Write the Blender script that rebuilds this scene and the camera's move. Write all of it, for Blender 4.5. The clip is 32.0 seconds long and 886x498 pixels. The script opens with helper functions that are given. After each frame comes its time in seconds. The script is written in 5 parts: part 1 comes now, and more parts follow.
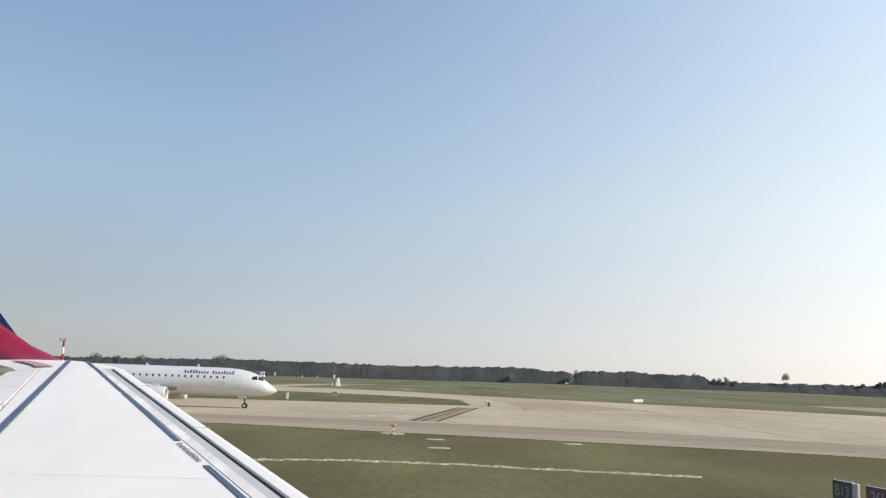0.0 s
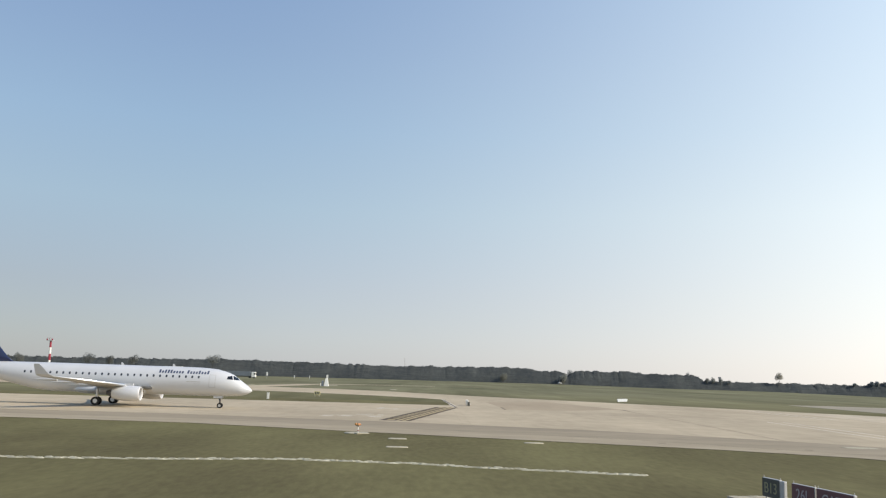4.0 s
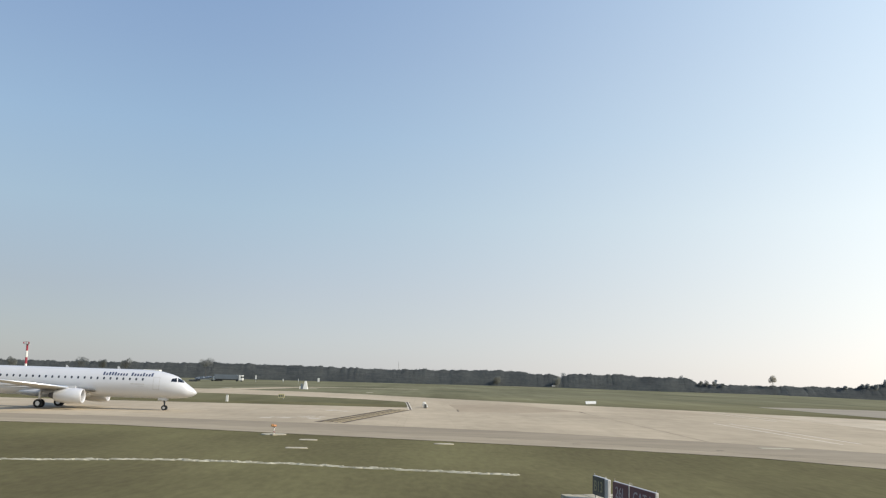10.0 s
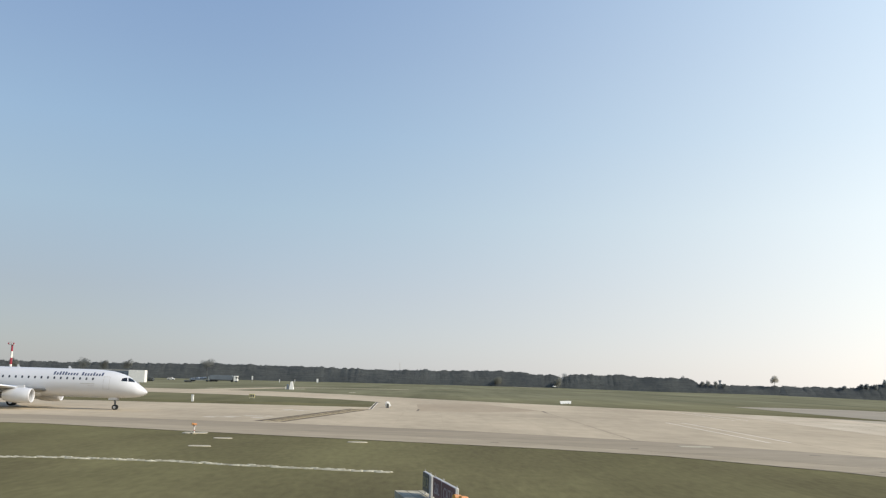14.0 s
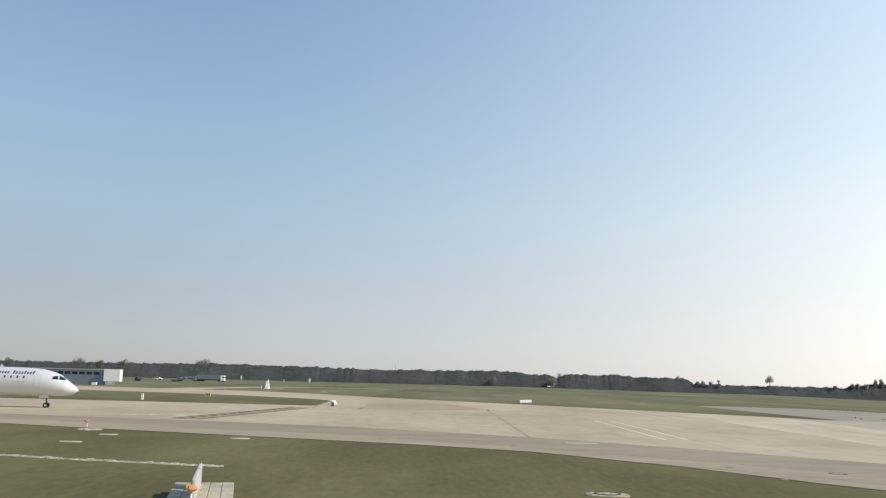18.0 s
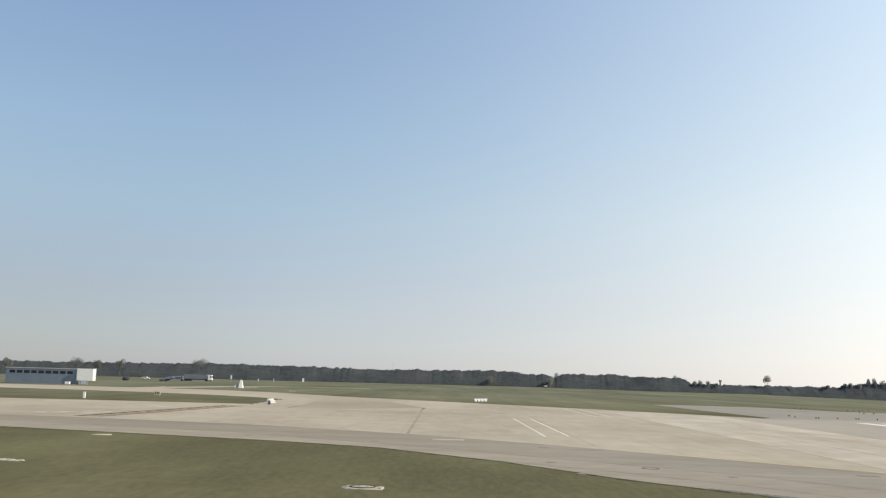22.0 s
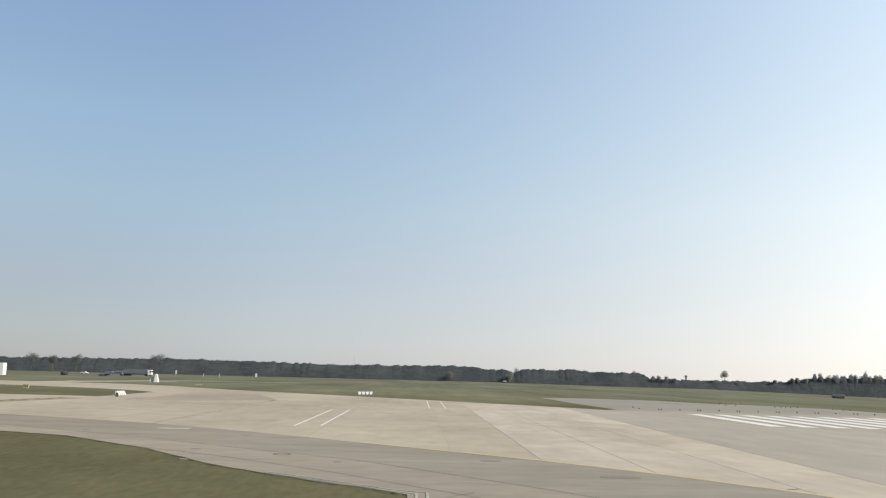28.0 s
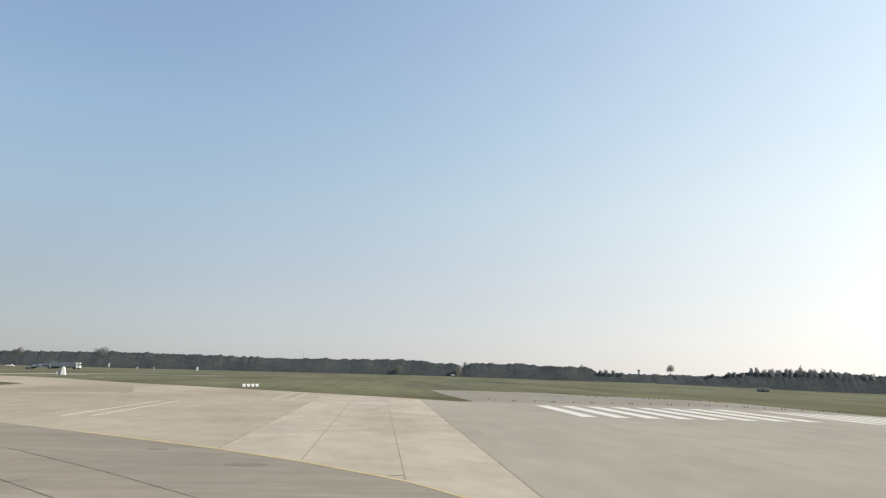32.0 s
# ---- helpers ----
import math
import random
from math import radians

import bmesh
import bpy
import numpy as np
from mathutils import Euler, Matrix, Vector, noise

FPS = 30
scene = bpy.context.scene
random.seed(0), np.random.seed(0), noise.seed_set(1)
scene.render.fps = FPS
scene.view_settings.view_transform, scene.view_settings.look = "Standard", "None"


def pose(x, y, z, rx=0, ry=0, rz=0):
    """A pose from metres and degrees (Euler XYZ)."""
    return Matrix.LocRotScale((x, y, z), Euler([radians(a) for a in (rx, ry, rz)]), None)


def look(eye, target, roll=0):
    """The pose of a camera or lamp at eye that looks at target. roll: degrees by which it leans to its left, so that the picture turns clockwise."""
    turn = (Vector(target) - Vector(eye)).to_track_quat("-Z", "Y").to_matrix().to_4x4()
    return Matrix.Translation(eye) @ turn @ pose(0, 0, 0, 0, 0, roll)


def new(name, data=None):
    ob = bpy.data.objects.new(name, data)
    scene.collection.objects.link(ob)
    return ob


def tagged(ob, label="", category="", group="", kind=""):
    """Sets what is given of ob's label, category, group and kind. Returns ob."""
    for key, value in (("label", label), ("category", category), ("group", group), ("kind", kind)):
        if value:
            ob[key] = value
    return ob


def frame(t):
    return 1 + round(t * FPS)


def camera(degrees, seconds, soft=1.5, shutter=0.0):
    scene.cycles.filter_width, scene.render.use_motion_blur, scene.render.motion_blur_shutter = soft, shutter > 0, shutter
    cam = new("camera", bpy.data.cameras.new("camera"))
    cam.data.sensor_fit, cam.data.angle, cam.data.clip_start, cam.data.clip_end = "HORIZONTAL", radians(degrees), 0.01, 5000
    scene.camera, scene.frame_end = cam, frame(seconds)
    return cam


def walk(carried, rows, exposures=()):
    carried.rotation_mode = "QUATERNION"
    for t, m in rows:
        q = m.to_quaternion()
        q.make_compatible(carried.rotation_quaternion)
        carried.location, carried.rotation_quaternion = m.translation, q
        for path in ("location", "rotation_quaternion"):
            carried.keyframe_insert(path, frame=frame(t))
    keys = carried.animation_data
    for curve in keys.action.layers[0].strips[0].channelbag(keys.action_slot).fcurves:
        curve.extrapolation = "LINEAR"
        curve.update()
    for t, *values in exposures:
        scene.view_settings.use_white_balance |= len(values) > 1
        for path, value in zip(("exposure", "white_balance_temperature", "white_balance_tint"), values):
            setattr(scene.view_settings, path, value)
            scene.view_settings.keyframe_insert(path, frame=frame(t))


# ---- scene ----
cam = camera(52.2, 32.0, soft=1.25)
# seconds, place, heading to the left, tilt up, lean
PATH = [
    (0.0, -93.58, -96.63, 4.856, -0.544, 7.836, 1.662),
    (1.0, -93.03, -96.66, 4.867, -0.583, 7.833, 1.656),
    (2.0, -92.44, -96.69, 4.871, -0.653, 7.840, 1.643),
    (3.0, -91.78, -96.73, 4.866, -0.749, 7.817, 1.617),
    (3.5, -91.44, -96.75, 4.866, -0.780, 7.859, 1.609),
    (5.5, -89.90, -96.85, 4.883, -0.881, 7.655, 1.614),
    (6.0, -89.42, -96.88, 4.888, -0.906, 7.582, 1.623),
    (7.0, -88.40, -96.90, 4.893, -0.956, 7.653, 1.617),
    (8.0, -87.24, -96.90, 4.883, -0.916, 7.867, 1.563),
    (9.0, -85.94, -96.90, 4.865, -0.903, 8.024, 1.535),
    (10.0, -84.57, -96.87, 4.858, -0.877, 8.060, 1.513),
    (11.0, -83.05, -96.83, 4.854, -0.791, 8.101, 1.493),
    (12.0, -81.39, -96.78, 4.853, -0.658, 8.118, 1.488),
    (13.0, -79.67, -96.79, 4.851, -0.544, 8.111, 1.481),
    (14.0, -77.75, -96.94, 4.851, -0.470, 8.095, 1.455),
    (14.5, -76.73, -97.04, 4.850, -0.418, 8.075, 1.439),
    (16.5, -72.26, -97.53, 4.842, -0.321, 8.069, 1.463),
    (17.0, -71.13, -97.62, 4.844, -0.320, 8.098, 1.470),
    (18.0, -68.80, -97.76, 4.849, -0.315, 8.097, 1.465),
    (19.0, -66.29, -97.89, 4.854, -0.278, 8.151, 1.448),
    (20.0, -63.65, -98.03, 4.858, -0.167, 8.126, 1.434),
    (21.0, -60.82, -98.15, 4.865, -0.049, 8.107, 1.430),
    (22.0, -57.91, -98.22, 4.870, 0.061, 8.084, 1.448),
    (23.0, -54.92, -98.26, 4.863, 0.088, 8.081, 1.453),
    (24.0, -51.83, -98.30, 4.846, -0.092, 8.086, 1.448),
    (25.0, -48.60, -98.32, 4.827, -0.325, 8.044, 1.441),
    (25.5, -46.92, -98.32, 4.818, -0.491, 8.052, 1.441),
    (27.5, -39.97, -98.31, 4.785, -1.214, 7.871, 1.428),
    (28.0, -38.23, -98.27, 4.787, -1.421, 7.852, 1.428),
    (29.0, -34.57, -98.25, 4.801, -1.833, 7.814, 1.412),
    (30.0, -30.57, -98.30, 4.811, -2.356, 7.701, 1.436),
    (31.0, -26.35, -98.28, 4.802, -2.990, 7.618, 1.473),
    (32.0, -22.09, -98.17, 4.781, -3.792, 7.549, 1.501),
]
walk(cam, [(t, pose(x, y, z, 90 + p, 0, w) @ pose(0, 0, 0, 0, 0, r)) for t, x, y, z, w, p, r in PATH],
     exposures=((0.0, 0.6), (32.0, 0.6)))

# ---- sky and sun ----
SUN_AZ, SUN_EL = 103.0, 34.0          # degrees from +y towards +x, and above the horizon
world = bpy.data.worlds.new("sky")
scene.world = world
world.use_nodes = True
wn, wl = world.node_tree.nodes, world.node_tree.links
sky = wn.new("ShaderNodeTexSky")
sky.sky_type = "NISHITA"
sky.sun_disc = False
sky.sun_elevation, sky.sun_rotation = radians(SUN_EL), radians(SUN_AZ)
sky.altitude, sky.air_density, sky.dust_density, sky.ozone_density = 450.0, 1.0, 0.7, 1.0
# a hazy autumn sky: the clear sky seen through a layer of haze, paler low down and towards the sun
HAZE_FAR = ((0.0, (0.294, 0.312, 0.35)), (0.0349, (0.297, 0.323, 0.365)), (0.0872, (0.288, 0.32, 0.373)), (0.1736, (0.258, 0.34, 0.411)), (0.2588, (0.222, 0.319, 0.431)), (0.342, (0.19, 0.276, 0.41)), (0.4226, (0.164, 0.247, 0.398)), (0.7071, (0.078, 0.158, 0.349)), (1.0, (0.028, 0.074, 0.234)))
HAZE_SUN = ((0.0, (0.802, 0.754, 0.711)), (0.0349, (0.793, 0.754, 0.726)), (0.0872, (0.774, 0.769, 0.735)), (0.1736, (0.732, 0.768, 0.756)), (0.2588, (0.63, 0.707, 0.744)), (0.342, (0.566, 0.661, 0.736)), (0.4226, (0.504, 0.618, 0.727)), (0.7071, (0.242, 0.397, 0.62)), (1.0, (0.028, 0.073, 0.227)))
gc = wn.new("ShaderNodeTexCoord")
up = wn.new("ShaderNodeSeparateXYZ")
wl.new(gc.outputs["Generated"], up.inputs[0])


def haze(stops):
    ramp = wn.new("ShaderNodeValToRGB")
    ramp.color_ramp.interpolation = "LINEAR"
    el = ramp.color_ramp.elements
    while len(el) < len(stops):
        el.new(0.5)
    for e, (p, c) in zip(el, stops):
        e.position, e.color = p, (*c, 1)
    wl.new(up.outputs["Z"], ramp.inputs[0])
    return ramp.outputs[0]


level = wn.new("ShaderNodeVectorMath")
level.operation = "MULTIPLY"
level.inputs[1].default_value = (1, 1, 0)
wl.new(gc.outputs["Generated"], level.inputs[0])
unit = wn.new("ShaderNodeVectorMath")
unit.operation = "NORMALIZE"
wl.new(level.outputs[0], unit.inputs[0])
near = wn.new("ShaderNodeVectorMath")
near.operation = "DOT_PRODUCT"
near.inputs[1].default_value = (math.sin(radians(SUN_AZ)), math.cos(radians(SUN_AZ)), 0)
wl.new(unit.outputs[0], near.inputs[0])
share = wn.new("ShaderNodeMapRange")
share.inputs["From Min"].default_value, share.inputs["From Max"].default_value = -0.545, 0.327
wl.new(near.outputs["Value"], share.inputs[0])
curve = wn.new("ShaderNodeMath")
curve.operation = "POWER"
curve.inputs[1].default_value = 1.85
wl.new(share.outputs[0], curve.inputs[0])
both = wn.new("ShaderNodeMix")
both.data_type = "RGBA"
wl.new(curve.outputs[0], both.inputs["Factor"])
wl.new(haze(HAZE_FAR), both.inputs["A"])
wl.new(haze(HAZE_SUN), both.inputs["B"])
# sky colour dulled low down on the side away from the sun, standing in for a window reflection
thick = wn.new("ShaderNodeMapRange")
thick.interpolation_type = "SMOOTHSTEP"
thick.inputs["From Min"].default_value, thick.inputs["From Max"].default_value = -0.34, -0.68
wl.new(near.outputs["Value"], thick.inputs[0])
dim = wn.new("ShaderNodeMix")
dim.data_type = "RGBA"
wl.new(thick.outputs[0], dim.inputs["Factor"])
wl.new(both.outputs["Result"], dim.inputs["A"])
wl.new(haze([(p, [c * k for c in col]) for (p, col), k in zip(HAZE_FAR, (0.76, 0.76, 0.80, 0.95, 1.0, 1.0, 1.0, 1.0, 1.0))]), dim.inputs["B"])
clear = wn.new("ShaderNodeVectorMath")
clear.operation = "SCALE"
clear.inputs["Scale"].default_value = 0.10
wl.new(sky.outputs[0], clear.inputs[0])
air = wn.new("ShaderNodeMix")
air.data_type = "RGBA"
air.inputs["Factor"].default_value = 0.8
wl.new(clear.outputs[0], air.inputs["A"])
wl.new(dim.outputs["Result"], air.inputs["B"])
wl.new(air.outputs["Result"], wn["Background"].inputs[0])
wn["Background"].inputs[1].default_value = 1.0
sun_to = Vector((math.sin(radians(SUN_AZ)) * math.cos(radians(SUN_EL)), math.cos(radians(SUN_AZ)) * math.cos(radians(SUN_EL)), math.sin(radians(SUN_EL))))
sun = new("sun", bpy.data.lights.new("sun", "SUN"))
sun.data.energy, sun.data.angle, sun.data.color = 2.9, radians(0.6), (1.0, 0.92, 0.80)
sun.matrix_world = look(sun_to * 300, (0, 0, 0))


# ---- materials ----
def material(name, colour, rough=0.6, metal=0.0, vary=0.12, fine=30.0, coarse=2.0, bump=0.0, world_space=False, stretch=(1, 1, 1), tint=None, per_object=0.0, coat=0.0, gloss=0.5, blotch=None, per_island=0.0):
    """A surface with grain at two scales, relief and, if asked, a second colour in stains."""
    m = bpy.data.materials.new(name)
    m.use_nodes = True
    n, l = m.node_tree.nodes, m.node_tree.links
    b = n["Principled BSDF"]
    b.inputs["Roughness"].default_value, b.inputs["Metallic"].default_value = rough, metal
    b.inputs["Coat Weight"].default_value, b.inputs["Specular IOR Level"].default_value = coat, gloss
    if world_space:
        g = n.new("ShaderNodeNewGeometry")
        src = g.outputs["Position"]
    else:
        g = n.new("ShaderNodeTexCoord")
        src = g.outputs["Object"]
    mp = n.new("ShaderNodeMapping")
    mp.inputs["Scale"].default_value = stretch
    l.new(src, mp.inputs[0])
    big, small = n.new("ShaderNodeTexNoise"), n.new("ShaderNodeTexNoise")
    for t, s, d in ((big, coarse, 4), (small, fine, 3)):
        t.inputs["Scale"].default_value, t.inputs["Detail"].default_value = s, d
        l.new(mp.outputs[0], t.inputs["Vector"])
    add = n.new("ShaderNodeMath")
    add.operation = "MULTIPLY_ADD"
    l.new(small.outputs[0], add.inputs[0])
    add.inputs[1].default_value = 0.5
    l.new(big.outputs[0], add.inputs[2])
    ramp = n.new("ShaderNodeMapRange")
    ramp.inputs["From Min"].default_value, ramp.inputs["From Max"].default_value = 0.5, 1.0
    l.new(add.outputs[0], ramp.inputs[0])
    mix = n.new("ShaderNodeMix")
    mix.data_type = "RGBA"
    other = tint or colour
    mix.inputs["A"].default_value = (*[c * (1 - vary) for c in colour], 1)
    mix.inputs["B"].default_value = (*[min(1, c * (1 + vary)) for c in other], 1)
    l.new(ramp.outputs[0], mix.inputs["Factor"])
    out = mix.outputs["Result"]

    def scaled(colour_out, value, low, high, amount):
        mr = n.new("ShaderNodeMapRange")
        mr.inputs["From Min"].default_value, mr.inputs["From Max"].default_value = low, high
        mr.inputs["To Min"].default_value, mr.inputs["To Max"].default_value = 1 - amount, 1 + amount
        l.new(value, mr.inputs[0])
        mul = n.new("ShaderNodeVectorMath")
        mul.operation = "SCALE"
        l.new(colour_out, mul.inputs[0])
        l.new(mr.outputs[0], mul.inputs["Scale"])
        return mul.outputs[0]

    if per_object:
        out = scaled(out, n.new("ShaderNodeObjectInfo").outputs["Random"], 0.0, 1.0, per_object)
    if per_island:
        out = scaled(out, n.new("ShaderNodeNewGeometry").outputs["Random Per Island"], 0.0, 1.0, per_island)
    for sx, sy, amount in blotch or ():
        mp2, wear = n.new("ShaderNodeMapping"), n.new("ShaderNodeTexNoise")
        mp2.inputs["Scale"].default_value = (sx, sy, 1)
        mp2.inputs["Location"].default_value = (3.7 * sx, 9.1 * sy, 1.3)
        wear.inputs["Scale"].default_value, wear.inputs["Detail"].default_value, wear.inputs["Distortion"].default_value = 1.0, 5, 0.6
        l.new(src, mp2.inputs[0])
        l.new(mp2.outputs[0], wear.inputs["Vector"])
        out = scaled(out, wear.outputs[0], 0.34, 0.66, amount)
    l.new(out, b.inputs["Base Color"])
    if bump:
        bp = n.new("ShaderNodeBump")
        bp.inputs["Strength"].default_value, bp.inputs["Distance"].default_value = 0.6, bump
        l.new(small.outputs[0], bp.inputs["Height"])
        l.new(bp.outputs[0], b.inputs["Normal"])
    return m


GRASS = material("grass_turf", (0.124, 0.106, 0.054), 0.95, vary=0.15, fine=2.0, coarse=0.08, bump=0.03, world_space=True, stretch=(1.3, 0.4, 1), tint=(0.15, 0.136, 0.064), gloss=0.03, blotch=((0.09, 0.05, 0.09), (1.5, 0.45, 0.035)))
# far grass paled in its colour, standing in for distance haze
MEADOW = material("haze_paled_meadow_grass", (0.147, 0.139, 0.079), 0.95, vary=0.17, fine=0.3, coarse=0.035, bump=0.06, world_space=True, stretch=(1.0, 0.12, 1), tint=(0.188, 0.178, 0.105), gloss=0.03, blotch=((0.008, 0.012, 0.13), (0.03, 0.03, 0.07), (0.13, 0.004, 0.08)))
TUFT = material("dry_olive_grass_blades", (0.13, 0.112, 0.058), 0.95, vary=0.2, fine=2.0, coarse=0.1, world_space=True, tint=(0.15, 0.132, 0.07), gloss=0.03, per_island=0.12)
CONCRETE = material("pale_concrete", (0.408, 0.334, 0.230), 0.9, vary=0.085, fine=0.8, coarse=0.06, world_space=True, stretch=(0.9, 0.3, 1), per_object=0.035, tint=(0.472, 0.388, 0.270), gloss=0.1, blotch=((0.06, 0.02, 0.05), (0.03, 0.09, 0.045), (0.25, 0.5, 0.035)))
OLD_CONCRETE = material("grey_runway_concrete", (0.384, 0.325, 0.242), 0.9, vary=0.05, fine=0.5, coarse=0.06, world_space=True, stretch=(0.8, 0.25, 1), tint=(0.43, 0.368, 0.276), gloss=0.1, blotch=((0.08, 0.03, 0.03), (0.5, 0.2, 0.03)))
STRIP = material("dark_grey_paved_strip", (0.325, 0.282, 0.212), 0.9, vary=0.07, fine=0.5, coarse=0.06, world_space=True, stretch=(0.6, 0.4, 1), gloss=0.1, blotch=((0.05, 0.08, 0.06),))
ASPHALT = material("worn_grey_asphalt", (0.345, 0.285, 0.198), 0.9, vary=0.15, fine=1.8, coarse=0.05, world_space=True, stretch=(0.35, 1.0, 1), per_object=0.06, gloss=0.1, blotch=((0.05, 0.5, 0.07), (0.4, 0.8, 0.05)))
DARK_ASPHALT = material("grey_sealed_asphalt", (0.312, 0.258, 0.180), 0.9, vary=0.13, fine=1.6, coarse=0.05, world_space=True, stretch=(0.35, 1.0, 1), gloss=0.1, blotch=((0.05, 0.5, 0.07), (0.4, 0.8, 0.05)))


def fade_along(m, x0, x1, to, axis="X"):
    """A colour that shifts by a factor between two places, as newer asphalt or a painted-in haze does towards one end.
    """
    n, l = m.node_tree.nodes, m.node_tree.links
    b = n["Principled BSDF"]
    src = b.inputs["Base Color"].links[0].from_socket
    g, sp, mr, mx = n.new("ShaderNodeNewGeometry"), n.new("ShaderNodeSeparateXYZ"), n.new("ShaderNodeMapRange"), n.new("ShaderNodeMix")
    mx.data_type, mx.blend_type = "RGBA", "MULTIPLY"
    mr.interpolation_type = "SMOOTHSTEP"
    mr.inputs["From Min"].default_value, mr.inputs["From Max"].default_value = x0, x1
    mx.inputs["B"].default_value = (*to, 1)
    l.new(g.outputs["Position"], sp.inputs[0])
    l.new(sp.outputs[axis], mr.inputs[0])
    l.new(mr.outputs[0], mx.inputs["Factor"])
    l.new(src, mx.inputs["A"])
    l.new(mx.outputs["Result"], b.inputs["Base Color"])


# the haze in the meadow's colour grows from y 60 to y 190
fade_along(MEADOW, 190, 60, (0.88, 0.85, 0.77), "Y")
fade_along(DARK_ASPHALT, -66, -30, (1.08, 1.11, 1.165))
fade_along(ASPHALT, -66, -30, (1.01, 1.025, 1.06))
NEW_CONCRETE = material("light_new_concrete", (0.482, 0.390, 0.275), 0.9, vary=0.08, fine=0.8, coarse=0.08, world_space=True, stretch=(0.9, 0.35, 1), per_object=0.03, tint=(0.515, 0.442, 0.324), gloss=0.1, blotch=((0.22, 0.1, 0.08), (0.5, 0.35, 0.05)))
fade_along(NEW_CONCRETE, -21.0, -16.5, (1.07, 1.06, 1.05))
TAR = material("black_joint_tar", (0.19, 0.152, 0.108), 0.85, vary=0.25, fine=3, coarse=0.3, world_space=True, gloss=0.1, blotch=((0.3, 0.3, 0.25),))
PATCH = material("dark_asphalt_patch", (0.275, 0.232, 0.172), 0.9, vary=0.2, fine=3, coarse=0.3, world_space=True, gloss=0.1)
MARK_WHITE = material("worn_white_road_paint", (0.80, 0.735, 0.61), 0.8, vary=0.1, fine=3, coarse=0.4, world_space=True, gloss=0.15)
MARK_YELLOW = material("worn_yellow_road_paint", (0.42, 0.335, 0.19), 0.8, vary=0.2, fine=4, coarse=0.5, world_space=True, gloss=0.1)
OLD_PAINT = material("faded_old_paint", (0.56, 0.50, 0.40), 0.9, vary=0.14, fine=2.5, coarse=0.4, world_space=True, gloss=0.1)
EDGE_YELLOW = material("orange_yellow_edge_paint", (0.62, 0.45, 0.19), 0.8, vary=0.18, fine=3, coarse=0.5, world_space=True, tint=(0.56, 0.45, 0.26), gloss=0.1)
MARK_BLACK = material("black_road_paint", (0.11, 0.085, 0.06), 0.85, vary=0.3, fine=3, coarse=0.4, world_space=True, gloss=0.1)
CHALK = material("crumbled_white_chalk", (0.43, 0.40, 0.30), 0.95, vary=0.3, fine=5, coarse=0.8, world_space=True, gloss=0.05)
# distance haze put into the colour: lighter and bluer than the leaves themselves
LEAVES = material("hazed_far_foliage", (0.145, 0.158, 0.160), 0.95, vary=0.14, fine=0.25, coarse=0.05, world_space=True, tint=(0.170, 0.178, 0.167), gloss=0.0, per_island=0.11, blotch=((0.06, 0.11, 0.12),))
def let_light_through(m, share):
    """Thin leaves: part of the light comes through from behind."""
    n, l = m.node_tree.nodes, m.node_tree.links
    b, out = n["Principled BSDF"], n["Material Output"]
    tr, mx = n.new("ShaderNodeBsdfTranslucent"), n.new("ShaderNodeMixShader")
    l.new(b.inputs["Base Color"].links[0].from_socket, tr.inputs["Color"])
    mx.inputs[0].default_value = share
    l.new(b.outputs[0], mx.inputs[1])
    l.new(tr.outputs[0], mx.inputs[2])
    l.new(mx.outputs[0], out.inputs["Surface"])


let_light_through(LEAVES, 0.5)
# thin pale leaves, with distance haze lightening the colour further
PALE_LEAVES = material("thin_hazed_foliage", (0.26, 0.262, 0.235), 0.9, vary=0.15, fine=0.6, coarse=0.08, world_space=True)
let_light_through(PALE_LEAVES, 0.45)
# yellow-green with haze mixed into the colour, close to the wood's
GOLD_LEAVES = material("hazed_yellow_green_foliage", (0.30, 0.30, 0.255), 0.95, vary=0.15, fine=0.5, coarse=0.1, world_space=True, gloss=0.0)
let_light_through(GOLD_LEAVES, 0.5)
# leaves of single far trees, paled in the colour to stand for haze
HAZED_LEAVES = material("hazed_grey_green_foliage", (0.36, 0.372, 0.355), 0.95, vary=0.15, fine=0.5, coarse=0.1, world_space=True, gloss=0.0, per_island=0.1)
let_light_through(HAZED_LEAVES, 0.5)
# yellowing leaves, greyed and lightened in the colour as haze would do
YELLOW_LEAVES = material("hazed_yellowing_foliage", (0.46, 0.43, 0.36), 0.9, vary=0.2, fine=0.6, coarse=0.08, world_space=True, gloss=0.0)
let_light_through(YELLOW_LEAVES, 0.6)
BARK = material("grey_bark", (0.12, 0.115, 0.105), 0.9, vary=0.3, fine=6, coarse=1)
CABIN_GLASS = material("shaded_cabin_glass", (0.06, 0.065, 0.075), 0.15, vary=0.1)
JET_WHITE = material("glossy_white_aircraft_paint", (0.62, 0.615, 0.605), 0.35, vary=0.03, fine=8, coarse=0.4, coat=0.3)
WING_WHITE = material("satin_white_wing_paint", (0.83, 0.775, 0.70), 0.6, vary=0.05, fine=3, coarse=0.5, stretch=(1, 0.3, 1), gloss=0.25)
WORN_STRIP = material("cream_strip_with_oily_streaks", (0.80, 0.74, 0.66), 0.6, vary=0.06, fine=5, coarse=0.8, gloss=0.2, blotch=((2.2, 0.5, 0.10), (9.0, 1.6, 0.10)))
PINKISH_RED = material("pinkish_red_wing_tone", (0.55, 0.27, 0.28), 0.5, vary=0.15, fine=6, coarse=1.2)
WING_GREY = material("grey_wing_metal", (0.53, 0.51, 0.465), 0.5, metal=0.0, vary=0.08, fine=6, coarse=0.8)
